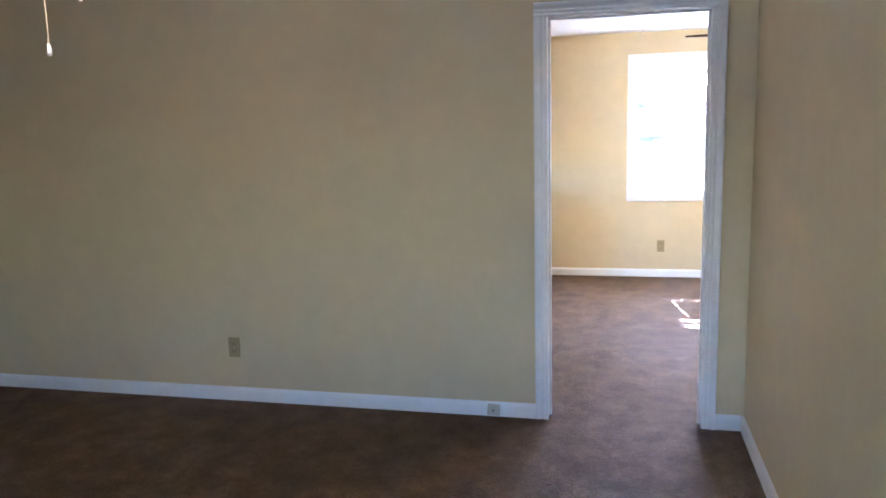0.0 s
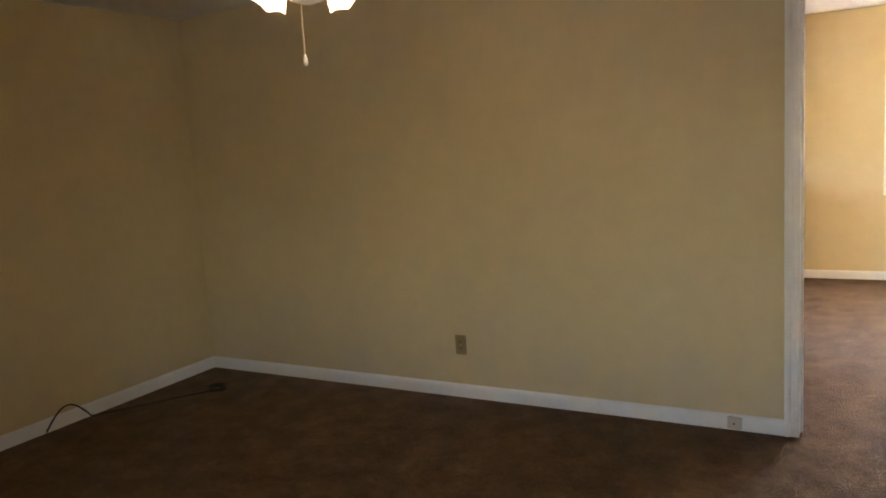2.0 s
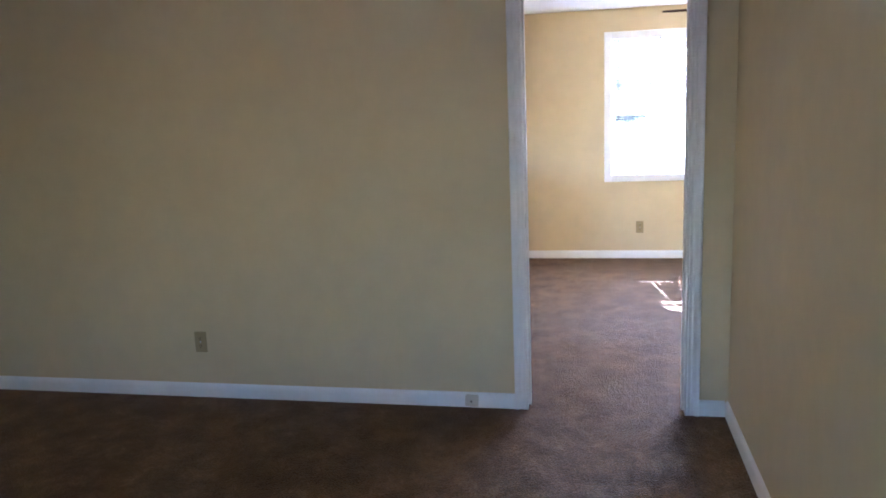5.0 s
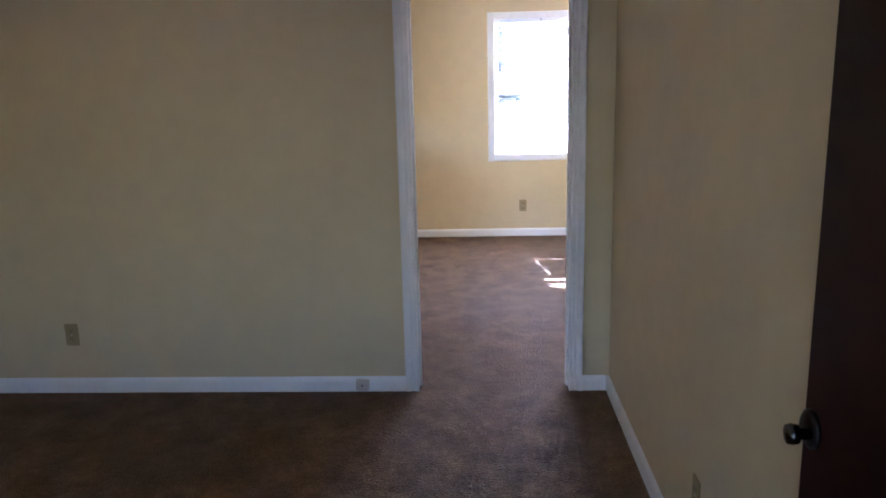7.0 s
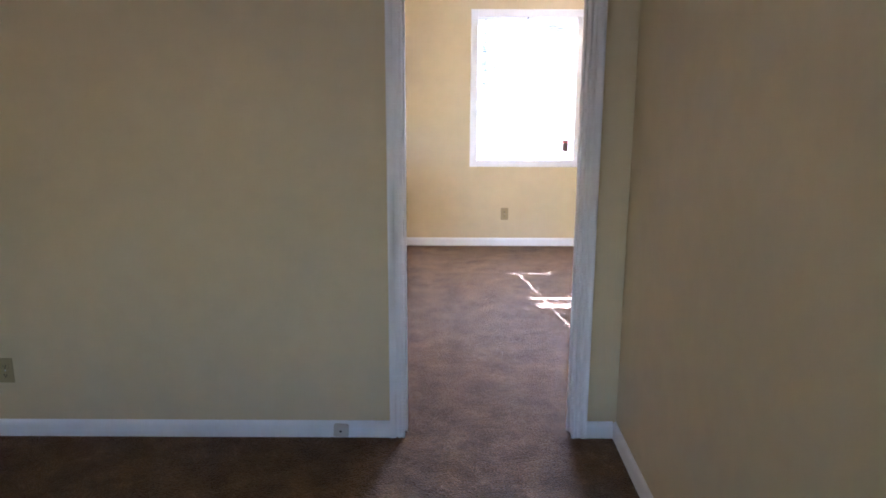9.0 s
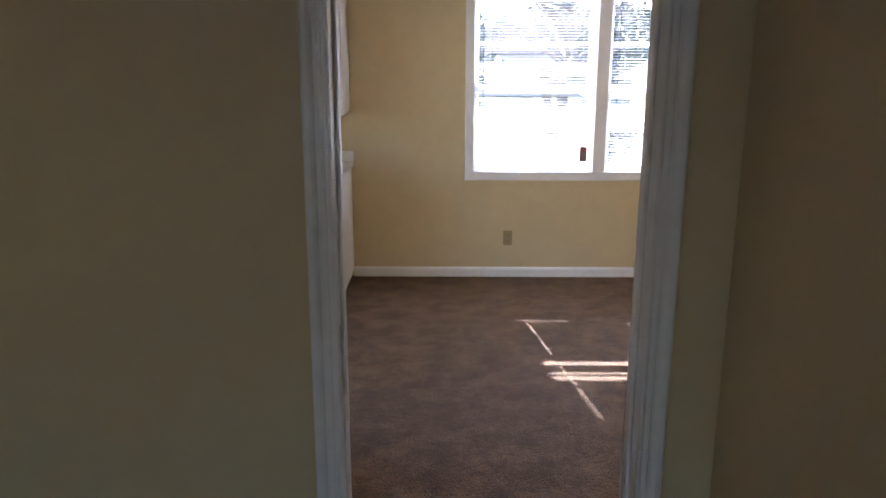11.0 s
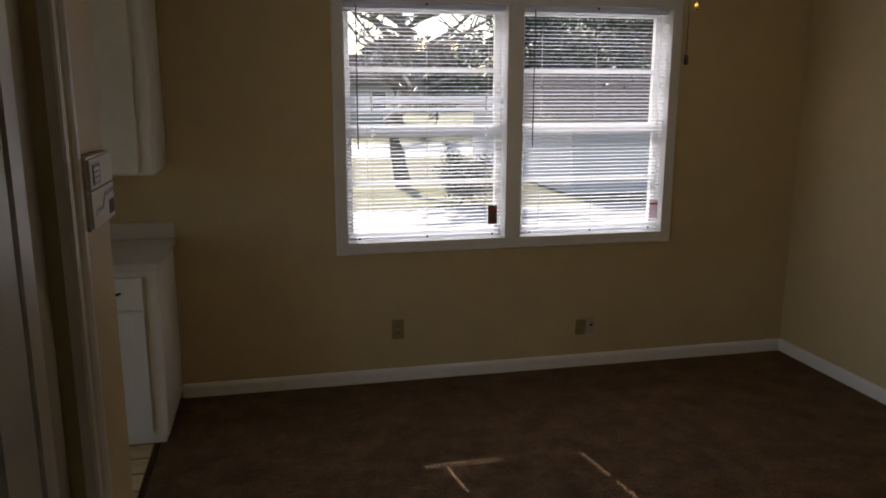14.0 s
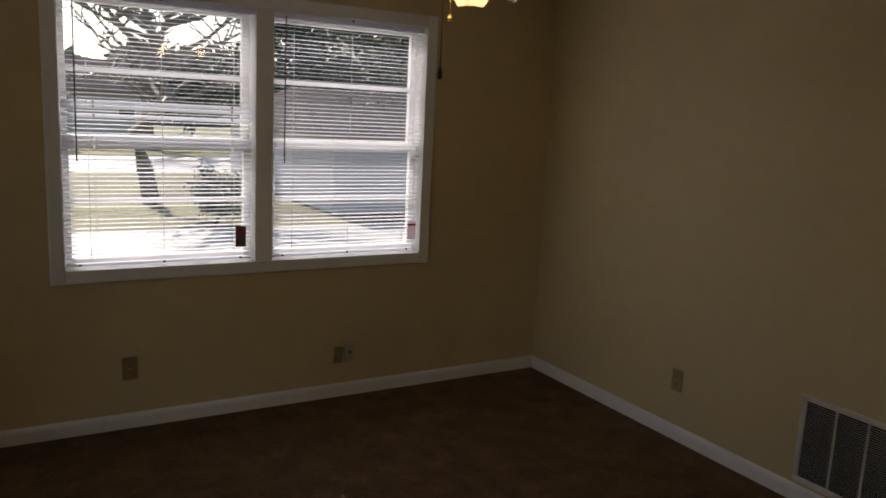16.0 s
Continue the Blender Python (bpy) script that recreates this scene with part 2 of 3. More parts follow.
def wall_x(x0, x1, y0, y1, z1, holes=()):
    """A wall along x from y0 to y1; holes as (xa, xb, za, zb)."""
    us = [x0, x1] + [h[k] for h in holes for k in (0, 1)]
    vs = [-0.02, z1] + [h[k] for h in holes for k in (2, 3)]
    return cells(us, [v for v in vs if v >= -0.02], holes, y0, y1, lambda u, v, w: (u, w, v))


def wall_y(y0, y1, x0, x1, z1, holes=()):
    us = [y0, y1] + [h[k] for h in holes for k in (0, 1)]
    vs = [-0.02, z1] + [h[k] for h in holes for k in (2, 3)]
    return cells(us, [v for v in vs if v >= -0.02], holes, x0, x1, lambda u, v, w: (w, u, v))


def strip(profile, start, end, out, up):
    """A moulding: the profile's (out, up) pairs swept from start to end."""
    bm = bmesh.new()
    out, up = Vector(out), Vector(up)
    a = [bm.verts.new(Vector(start) + out * p + up * q) for p, q in profile]
    b = [bm.verts.new(Vector(end) + out * p + up * q) for p, q in profile]
    n = len(profile)
    for k in range(n):
        bm.faces.new((a[k], a[(k + 1) % n], b[(k + 1) % n], b[k]))
    bm.faces.new(a[::-1])
    bm.faces.new(b)
    bmesh.ops.recalc_face_normals(bm, faces=bm.faces)
    return bm


# ---- plan ----
H = 2.387                     # ceiling
WEST, EAST, SOUTH = -3.766, 0.955, -4.7      # front room; its north wall's face is y = 0
T = 0.12
NORTH, DEAST, KWEST = 3.963, 3.263, -2.45    # dining room and kitchen
PART_X, PART_END = -0.197, 1.242              # closet partition
DOOR_W, DOOR_H = 0.755, 2.028
TILE_X = -0.505

# floors
floor_bm = cells([WEST, TILE_X, 0.0, DOOR_W, EAST, DEAST], [SOUTH - T, 0.0, T, NORTH],
                 [(WEST, 0.0, 0.0, T), (DOOR_W, DEAST, 0.0, T), (EAST, DEAST, SOUTH - T, 0.0), (WEST, TILE_X, T, NORTH)],
                 -0.03, 0.0, lambda u, v, w: (u, v, w))
setting("floor", floor_bm, CARPET, "worn brown cut-pile carpet running through both rooms")
kitchen_floor = setting("kitchen_floor", solid((KWEST, T, -0.03), (TILE_X, NORTH, -0.006)), GROUT, "tan ceramic tile floor with dark grout")
setting("threshold", solid((TILE_X - 0.012, PART_END, -0.006), (TILE_X + 0.012, 3.40, 0.004), 0.003), FANWOOD, "thin dark strip between carpet and tile")

# ceilings
setting("ceiling_front", solid((WEST - T, SOUTH - T, H), (EAST + T, 0.0, H + 0.1)), CEILING, "white sprayed ceiling")
setting("ceiling_dining", solid((KWEST - T, T, H), (DEAST + T, NORTH + 0.15, H + 0.1)), CEILING, "white sprayed ceiling")

# walls
WX0, WX1, WZ0, WZ1 = 0.45, 2.38, 0.80, 2.137
setting("wall_middle", wall_x(KWEST - 1.35, DEAST + T, 0.0, T, H + 0.1, [(-0.02, DOOR_W + 0.02, -0.02, DOOR_H + 0.02)]), BEIGE, "beige painted wall with a cased opening")
setting("wall_west", wall_y(SOUTH - T, 0.0, WEST - T, WEST, H), BEIGE, "beige painted wall")
setting("wall_east_front", wall_y(SOUTH - T, 0.0, EAST, EAST + T, H, [(-4.165, -3.225, -0.02, 2.06)]), BEIGE, "beige painted wall with a doorway")
setting("wall_south", wall_x(WEST, EAST, SOUTH - T, SOUTH, H, [(-0.55, 0.30, 0.50, 1.80)]), BEIGE, "beige painted wall with a window")
setting("wall_north", wall_x(KWEST - T, DEAST + T, NORTH, NORTH + 0.15, H, [(WX0, WX1, WZ0, WZ1)]), BEIGE, "beige painted wall with a double window")
setting("wall_east_dining", wall_y(T, NORTH, DEAST, DEAST + T, H), BEIGE, "beige painted wall")
setting("wall_partition", wall_y(T, PART_END, PART_X - T, PART_X, H, [(0.217, 0.932, -0.02, 2.06)]), BEIGE, "beige painted closet wall with a narrow door")
setting("wall_closet_end", solid((-0.95, PART_END - T, -0.02), (PART_X - T, PART_END, H)), BEIGE, "beige painted closet wall")
setting("wall_closet_back", solid((-0.95 - T, T, -0.02), (-0.95, PART_END, H)), BEIGE, "beige painted closet wall")
setting("wall_kitchen_west", wall_y(T, NORTH, KWEST - T, KWEST, H, [(0.45, 2.65, -0.02, 2.05)]), BEIGE, "beige painted wall")

# closed unseen box behind the east doorway, added to block daylight there
EAST_OUT = EAST + T
setting("hall_floor", solid((EAST, -4.82, -0.03), (EAST_OUT + 1.1, -3.0, -0.001)), CARPET, "carpeted floor of the unseen box that keeps daylight out")
setting("ceiling_hall", solid((EAST_OUT, -4.82, H), (EAST_OUT + 1.22, -2.88, H + 0.1)), CEILING, "white sprayed ceiling")
setting("wall_hall_east", solid((EAST_OUT + 1.1, -4.82, -0.02), (EAST_OUT + 1.22, -2.88, H)), BEIGE, "beige painted wall")
setting("wall_hall_north", solid((EAST_OUT, -3.0, -0.02), (EAST_OUT + 1.1, -2.88, H)), BEIGE, "beige painted wall")
setting("wall_hall_south", solid((EAST_OUT, -4.82, -0.02), (EAST_OUT + 1.1, -4.7, H)), BEIGE, "beige painted wall")

# unseen roof and edge added along the front to keep skylight off the carpet
SWX0, SWX1, SWZ0, SWZ1 = -0.55, 0.30, 0.50, 1.80
setting("porch_floor", solid((WEST - T, SOUTH - T - 2.2, -0.45), (EAST_OUT + 1.22, SOUTH - T, -0.12)), CONCRETE, "concrete slab under the unseen added roof")
setting("porch_ceiling", solid((WEST - T, SOUTH - T - 2.3, 2.20), (EAST_OUT + 1.22, SOUTH - T, 2.30)), TRIM, "white roof slab added unseen to cut skylight at the front window")
setting("porch_fascia", solid((WEST - T, SOUTH - T - 2.42, 1.85), (EAST_OUT + 1.22, SOUTH - T - 2.302, 2.34)), TRIM, "white edge board added unseen to cut low skylight")

# baseboards
BASE = [(0, 0), (0.015, 0), (0.015, 0.055), (0.012, 0.067), (0.007, 0.073), (0.004, 0.077), (0, 0.077)]
CW = 0.066


def baseboard(start, end, out):
    setting("baseboard", strip(BASE, start, end, out, (0, 0, 1)), TRIM, "white painted baseboard")


baseboard((WEST + 0.015, 0, 0), (-CW, 0, 0), (0, -1, 0))
baseboard((DOOR_W + CW, 0, 0), (EAST - 0.015, 0, 0), (0, -1, 0))
baseboard((WEST, SOUTH, 0), (WEST, 0, 0), (1, 0, 0))
baseboard((EAST, -2.30, 0), (EAST, 0, 0), (-1, 0, 0))
baseboard((WEST + 0.015, SOUTH, 0), (EAST, SOUTH, 0), (0, 1, 0))
baseboard((-0.445, NORTH, 0), (DEAST - 0.015, NORTH, 0), (0, -1, 0))
baseboard((DEAST, T, 0), (DEAST, NORTH, 0), (-1, 0, 0))
baseboard((DOOR_W + CW, T, 0), (DEAST - 0.015, T, 0), (0, 1, 0))
baseboard((PART_X, 0.995, 0), (PART_X, PART_END + 0.015, 0), (1, 0, 0))
baseboard((-0.95, PART_END, 0), (PART_X, PART_END, 0), (0, 1, 0))

# moulded casing: beads and grooves across its width
CASING = [(0, 0), (0.014, 0), (0.018, 0.003), (0.018, 0.008), (0.013, 0.011), (0.013, 0.016), (0.016, 0.020), (0.016, 0.027),
          (0.012, 0.030), (0.012, 0.037), (0.017, 0.042), (0.021, 0.049), (0.022, 0.059), (0.018, CW), (0, CW)]


def casing(name, label, origin, along, out, width, height):
    """Casing round an opening: two legs and a head. origin is the opening's foot, along its width, out its face."""
    c = thing(name, label, "door casing")
    c["kind"] = "structure"
    o, a, n = Vector(origin), Vector(along), Vector(out)
    up = Vector((0, 0, 1))
    part("casing_leg", strip(CASING, o, o + up * height, n, -a), TRIM, c)
    part("casing_leg", strip(CASING, o + a * width, o + a * width + up * height, n, a), TRIM, c)
    part("casing_head", strip(CASING, o - a * CW + up * (height + 0.001), o + a * (width + CW) + up * (height + 0.001), n, up), TRIM, c)
    return c


casing("door_casing_front", "white moulded casing round the opening", (0, 0, 0), (1, 0, 0), (0, -1, 0), DOOR_W, DOOR_H)
dc = casing("door_casing_dining", "white moulded casing round the opening", (0, T, 0), (1, 0, 0), (0, 1, 0), DOOR_W, DOOR_H)
jamb = thing("door_jamb", "white painted jamb lining the opening", "door jamb")
jamb["kind"] = "structure"
part("jamb_side", solid((-0.02, 0.001, 0), (-0.001, T - 0.001, DOOR_H), 0.002), TRIM, jamb)
part("jamb_side", solid((DOOR_W + 0.001, 0.001, 0), (DOOR_W + 0.02, T - 0.001, DOOR_H), 0.002), TRIM, jamb)
part("jamb_head", solid((-0.02, 0.001, DOOR_H + 0.001), (DOOR_W + 0.02, T - 0.001, DOOR_H + 0.02), 0.002), TRIM, jamb)
part("door_stop", solid((-0.001, 0.05, 0), (0.010, 0.085, DOOR_H), 0.003), TRIM, jamb)
part("door_stop", solid((DOOR_W - 0.010, 0.05, 0), (DOOR_W + 0.001, 0.085, DOOR_H), 0.003), TRIM, jamb)
part("door_stop", solid((0.010, 0.05, DOOR_H - 0.010), (DOOR_W - 0.010, 0.085, DOOR_H + 0.001), 0.003), TRIM, jamb)
part("strike_plate", solid((-0.0015, 0.02, 0.92), (0.001, 0.045, 0.99)), STEEL, jamb, "worn steel strike plate")

# ---- closet door in the partition ----
closet_casing = casing("door_casing_closet", "white moulded casing of the closet door", (PART_X, 0.222, 0), (0, 1, 0), (1, 0, 0), 0.705, 2.045)
for child in list(closet_casing.children)[:1]:
    bpy.data.objects.remove(child)
closet = thing("door_1", "closed white flush closet door with a dark brass knob", "door", (PART_X - 0.02, 0.225, 0.008))
closet["kind"] = "structure"
part("door_slab", solid((-0.035, 0, 0), (0, 0.700, 2.03), 0.002), SLABWHITE, closet)
knob_profile = [(0.001, 0), (0.033, 0), (0.033, 0.004), (0.026, 0.009), (0.012, 0.011), (0.011, 0.024), (0.014, 0.028), (0.022, 0.034),
                (0.0245, 0.045), (0.025, 0.060), (0.022, 0.064), (0.001, 0.0645)]
kn = part("door_knob", lathe(knob_profile, 28, "x"), BRONZE, closet, "aged brass tulip door knob", True)
kn.matrix_local = pose(0, 0.640, 0.920)
part("latch_plate", solid((-0.028, 0.6985, 0.87), (-0.006, 0.7012, 0.93)), BRONZE, closet)

# ---- dark red door, standing open ----
fd = thing("door_2", "dark red door standing open against the wall", "door", (0.905, -3.225, 0.012))
fd["kind"] = "structure"
part("door_slab", solid((0, 0, 0), (0.044, 0.91, 2.03), 0.002), REDDOOR, fd)
rose = part("rosette", lathe([(0.001, 0), (0.036, 0), (0.036, -0.006), (0.028, -0.012), (0.001, -0.013)], 28, "x"), BLACKMETAL, fd, "black round rosette", True)
rose.matrix_local = pose(0, 0.875, 0.900)
fk = part("door_knob", lathe([(0.001, -0.01), (0.010, -0.012), (0.010, -0.030), (0.017, -0.034), (0.019, -0.044), (0.017, -0.052), (0.001, -0.054)], 28, "x"), DARKSTEEL, fd, "dark worn metal knob", True)
fk.matrix_local = pose(0, 0.855, 0.900)
for hz in (0.2, 1.0, 1.8):
    part("hinge", solid((0.020, -0.010, hz), (0.047, 0.002, hz + 0.09), 0.002), BRONZE, fd)

fdc = thing("door_frame_hall", "white painted frame of the dark red door", "door frame")
fdc["kind"] = "structure"
part("jamb_side", solid((EAST - 0.01, -4.165, 0), (EAST + T + 0.01, -4.145, 2.06), 0.002), TRIM, fdc)
part("jamb_side", solid((EAST - 0.01, -3.245, 0), (EAST + T + 0.01, -3.225, 2.06), 0.002), TRIM, fdc)
part("jamb_head", solid((EAST - 0.01, -4.145, 2.045), (EAST + T + 0.01, -3.245, 2.06), 0.002), TRIM, fdc)
sw = thing("window_4", "white framed front window behind the unseen added roof", "window")
sw["kind"] = "structure"
for xa, xb, za, zb in ((SWX0, SWX0 + 0.05, SWZ0, SWZ1), (SWX1 - 0.05, SWX1, SWZ0, SWZ1), (SWX0 + 0.05, SWX1 - 0.05, SWZ0, SWZ0 + 0.05), (SWX0 + 0.05, SWX1 - 0.05, SWZ1 - 0.05, SWZ1)):
    part("frame_bar", solid((xa, SOUTH - 0.09, za), (xb, SOUTH - 0.03, zb), 0.003), TRIM, sw)
p = part("pane", solid((SWX0 + 0.05, SOUTH - 0.065, SWZ0 + 0.05), (SWX1 - 0.05, SOUTH - 0.061, SWZ1 - 0.05)), GLASS, sw)
p.visible_shadow = False
kw = thing("window_3", "white framed sliding glass door of the kitchen", "window")
kw["kind"] = "structure"
for lo, hi in (((0.45, 0.0), (0.52, 2.05)), ((2.58, 0.0), (2.65, 2.05)), ((0.52, 0.0), (2.58, 0.07)), ((0.52, 1.98), (2.58, 2.05)), ((1.52, 0.07), (1.58, 1.98))):
    part("frame_bar", solid((KWEST - 0.09, lo[0], lo[1]), (KWEST - 0.03, hi[0], hi[1]), 0.003), TRIM, kw)
for ya, yb in ((0.52, 1.52), (1.58, 2.58)):
    p = part("pane", solid((KWEST - 0.065, ya, 0.07), (KWEST - 0.061, yb, 1.98)), GLASS, kw)
    p.visible_shadow = False

# ---- windows ----
WTRIM = [(0, 0), (0.016, 0), (0.019, 0.004), (0.019, 0.058), (0.014, 0.066), (0, 0.066)]
OPEN_X = [(0.476, 1.373), (1.468, 2.353)]
OZ0, OZ1 = 0.826, 2.111
wcas = thing("window_casing", "white painted casing round the double window", "window casing")
wcas["kind"] = "structure"
x0, x1 = OPEN_X[0][0], OPEN_X[1][1]
part("casing_side", strip(WTRIM, (x0, NORTH, OZ0 - 0.066), (x0, NORTH, OZ1 + 0.066), (0, -1, 0), (-1, 0, 0)), TRIM, wcas)
part("casing_side", strip(WTRIM, (x1, NORTH, OZ0 - 0.066), (x1, NORTH, OZ1 + 0.066), (0, -1, 0), (1, 0, 0)), TRIM, wcas)
part("casing_head", strip(WTRIM, (x0, NORTH, OZ1), (x1, NORTH, OZ1), (0, -1, 0), (0, 0, 1)), TRIM, wcas)
part("casing_sill", strip(WTRIM, (x0, NORTH, OZ0), (x1, NORTH, OZ0), (0, -1, 0), (0, 0, -1)), TRIM, wcas)
part("mullion", solid((1.373, NORTH - 0.018, OZ0), (1.468, NORTH + 0.15, OZ1), 0.004), TRIM, wcas)
part("jamb_side", solid((WX0 - 0.004, NORTH + 0.001, WZ0), (x0, NORTH + 0.15, WZ1)), TRIM, wcas)
part("jamb_side", solid((x1, NORTH + 0.001, WZ0), (WX1 + 0.004, NORTH + 0.15, WZ1)), TRIM, wcas)
part("jamb_head", solid((x0, NORTH + 0.001, OZ1), (x1, NORTH + 0.15, WZ1 + 0.004)), TRIM, wcas)
part("sill", solid((x0, NORTH + 0.001, WZ0 - 0.004), (x1, NORTH + 0.17, OZ0 - 0.002)), TRIM, wcas)


def sash(win, xa, xb, za, zb, y, name):
    s = thing(name, "", "")
    s.parent = win
    st = 0.038
    part("stile", solid((xa, y, za), (xa + st, y + 0.03, zb), 0.003), TRIM, s)
    part("stile", solid((xb - st, y, za), (xb, y + 0.03, zb), 0.003), TRIM, s)
    part("rail", solid((xa + st, y, za), (xb - st, y + 0.03, za + 0.045), 0.003), TRIM, s)
    part("rail", solid((xa + st, y, zb - 0.045), (xb - st, y + 0.03, zb), 0.003), TRIM, s)
    zm = (za + zb) / 2
    part("muntin", solid((xa + st, y + 0.004, zm - 0.012), (xb - st, y + 0.026, zm + 0.012), 0.003), TRIM, s)
    for a, b in ((za + 0.045, zm - 0.012), (zm + 0.012, zb - 0.045)):
        p = part("pane", solid((xa + st, y + 0.013, a), (xb - st, y + 0.017, b)), GLASS, s)
        p.visible_shadow = False
    return s


for k, (xa, xb) in enumerate(OPEN_X):
    win = thing(f"window_{k + 1}", "white double-hung sash window with two panes a sash", "window")
    win["kind"] = "structure"
    sash(win, xa, xb, OZ0, 1.458, NORTH + 0.075, "lower_sash")
    sash(win, xa, xb, 1.416, OZ1, NORTH + 0.108, "upper_sash")

# mini blinds
PITCH, SLATW = 0.0205, 0.0285


def slat_mesh(length, holes):
    bm = bmesh.new()
    us = [0, length]
    for h in holes:
        us += [h - 0.0055, h + 0.0055]
    us = sorted(us)
    ys = [-SLATW / 2, -0.009, 0.009, SLATW / 2]
    zs = [-0.0022, 0.0, 0.0, -0.0022]
    g = [[bm.verts.new((u, y, z)) for y, z in zip(ys, zs)] for u in us]
    for i in range(len(us) - 1):
        for j in range(3):
            mid = (us[i] + us[i + 1]) / 2
            if j == 1 and any(abs(mid - h) < 0.0055 for h in holes):
                continue
            bm.faces.new((g[i][j], g[i + 1][j], g[i + 1][j + 1], g[i][j + 1]))
    return finish("slat", bm, SLAT)


def blind(xa, xb, label, holes, lit, tag_mat, tag_x, tilt):
    b = thing("window_blind", label, "blind", (xa + 0.006, NORTH + 0.030, 0), "mini blinds")
    n = xb - xa - 0.012
    part("head_rail", solid((0, -0.018, OZ1 - 0.030), (n, 0.018, OZ1 - 0.002), 0.003), SLAT, b)
    part("bottom_rail", solid((0.004, -0.012, OZ0 + 0.010), (n - 0.004, 0.012, OZ0 + 0.024), 0.004), SLAT, b)
    me = slat_mesh(n - 0.004, holes)
    z = OZ1 - 0.045
    rnd = random.Random(int(xa * 1000))
    short, bent = slat_mesh(n - 0.404, ()), slat_mesh(0.398, ())
    while z > OZ0 + 0.036:
        s = new("slat", me)
        if holes and z - PITCH <= OZ0 + 0.036:
            s.data = short
        s.parent = b
        ang = tilt + rnd.uniform(-1.0, 1.0)
        if any(lo < z < hi for lo, hi in lit):
            ang = -40
        s.matrix_local = pose((0.402 if s.data == short else 0.002) + rnd.uniform(-0.001, 0.001), 0, z + rnd.uniform(-0.0007, 0.0007), -ang, rnd.uniform(-0.05, 0.05), 0)
        if s.data == short:
            s = new("slat", bent)
            s.parent = b
            s.matrix_local = pose(0.002, 0, z, 13, 0, 0)
        z -= PITCH
    for h in (0.11, n / 2, n - 0.095):
        part("ladder_cord", tube([(h, -0.0135, OZ1 - 0.03), (h, -0.0135, OZ0 + 0.02)], 0.0013, 5), CORD, b)
    part("tilt_wand", tube([(0.062, -0.024, OZ1 - 0.02), (0.060, -0.026, 1.34)], 0.0035, 8), WAND, b)
    t = part("warning_tag", solid((tag_x - 0.027, -0.030, 0.903), (tag_x + 0.027, -0.0285, 1.012)), tag_mat, b)
    part("tag_stripe", solid((tag_x - 0.027, -0.0315, 0.985), (tag_x + 0.027, -0.0302, 0.996)), TAGRED, t)
    part("pull_cord", tube([(tag_x, -0.0262, OZ1 - 0.03), (tag_x, -0.0262, 1.010)], 0.0011, 5), CORD, b)
    for u in (0.06, n / 2, n - 0.06):
        part("rail_button", solid((u - 0.006, -0.0135, OZ0 + 0.012), (u + 0.006, -0.0118, OZ0 + 0.022)), DARKPLASTIC, b)
    part("rail_clip", solid((n / 2 - 0.006, -0.021, OZ1 - 0.012), (n / 2 + 0.006, -0.0178, OZ1 - 0.002)), DARKPLASTIC, b)
    return b


blind(*OPEN_X[0], "white metal mini blind, slats open, dark warning tag", (0.137, 0.782), [(1.400, 1.455), (1.545, 1.560), (1.586, 1.627)], TAG, 0.821, -2)
blind(*OPEN_X[1], "white metal mini blind, slats open, pale warning tag", (), [], TAGPALE, 0.834, -2.5)

# ---- cabinets ----
CAB_X, CAB_F = -0.445, 3.36


def pull(parent, x, y, z):
    """A wavy iron drawer pull."""
    pts = [(x - 0.042 + 0.084 * k / 8, y - 0.004 - 0.018 * math.sin(math.pi * k / 8), z + 0.004 * math.sin(2 * math.pi * k / 8)) for k in range(9)]
    part("handle", tube(pts, 0.0055, 8), BLACKMETAL, parent, "black iron pull", True)


def round_knob(parent, x, y, z):
    k = part("knob", lathe([(0.001, 0), (0.009, 0), (0.007, -0.010), (0.016, -0.016), (0.018, -0.022), (0.014, -0.027), (0.001, -0.029)], 20, "y"), BLACKMETAL, parent, "black iron knob", True)
    k.matrix_local = pose(x, y, z)


def hinge(parent, x, y, z):
    part("hinge", solid((x, y - 0.006, z - 0.022), (x + 0.014, y, z + 0.022), 0.004), CABINET, parent)


def base_cabinet(xa, xb, doors):
    c = thing("base_cabinet", "white painted base cabinet with black iron hardware", "cabinet", (0, 0, 0), "kitchen base cabinets")
    part("body", solid((xa, CAB_F, 0.048), (xb, NORTH - 0.002, 0.858), 0.006, 2), CABINET, c)
    part("toe_kick", solid((xa, CAB_F + 0.055, 0.0), (xb - 0.02, NORTH - 0.002, 0.048)), CABINET, c)
    for da, db in doors:
        d = part("drawer_front", solid((da, CAB_F - 0.021, 0.686), (db, CAB_F - 0.004, 0.832), 0.004, 2), CABINET, c)
        pull(d, (da + db) / 2, CAB_F - 0.021, 0.765)
        d = part("door", solid((da, CAB_F - 0.021, 0.085), (db, CAB_F - 0.004, 0.673), 0.004, 2), CABINET, c)
        round_knob(d, da + 0.045, CAB_F - 0.021, 0.600)
        hinge(d, db, CAB_F, 0.585)
        hinge(d, db, CAB_F, 0.17)
    return c


def wall_cabinet(xa, xb, doors):
    f = 3.54
    c = thing("wall_cabinet", "white painted wall cabinet with a black knob", "cabinet", (0, 0, 0), "kitchen wall cabinets")
    part("body", solid((xa, f, 1.266), (xb, NORTH - 0.002, H - 0.002), 0.012, 3), CABINET, c)
    for da, db in doors:
        d = part("door", solid((da, f - 0.021, 1.281), (db, f - 0.004, 2.20), 0.004, 2), CABINET, c)
        round_knob(d, da + 0.06, f - 0.021, 1.362)
        hinge(d, db, f, 1.36)
        hinge(d, db, f, 2.10)
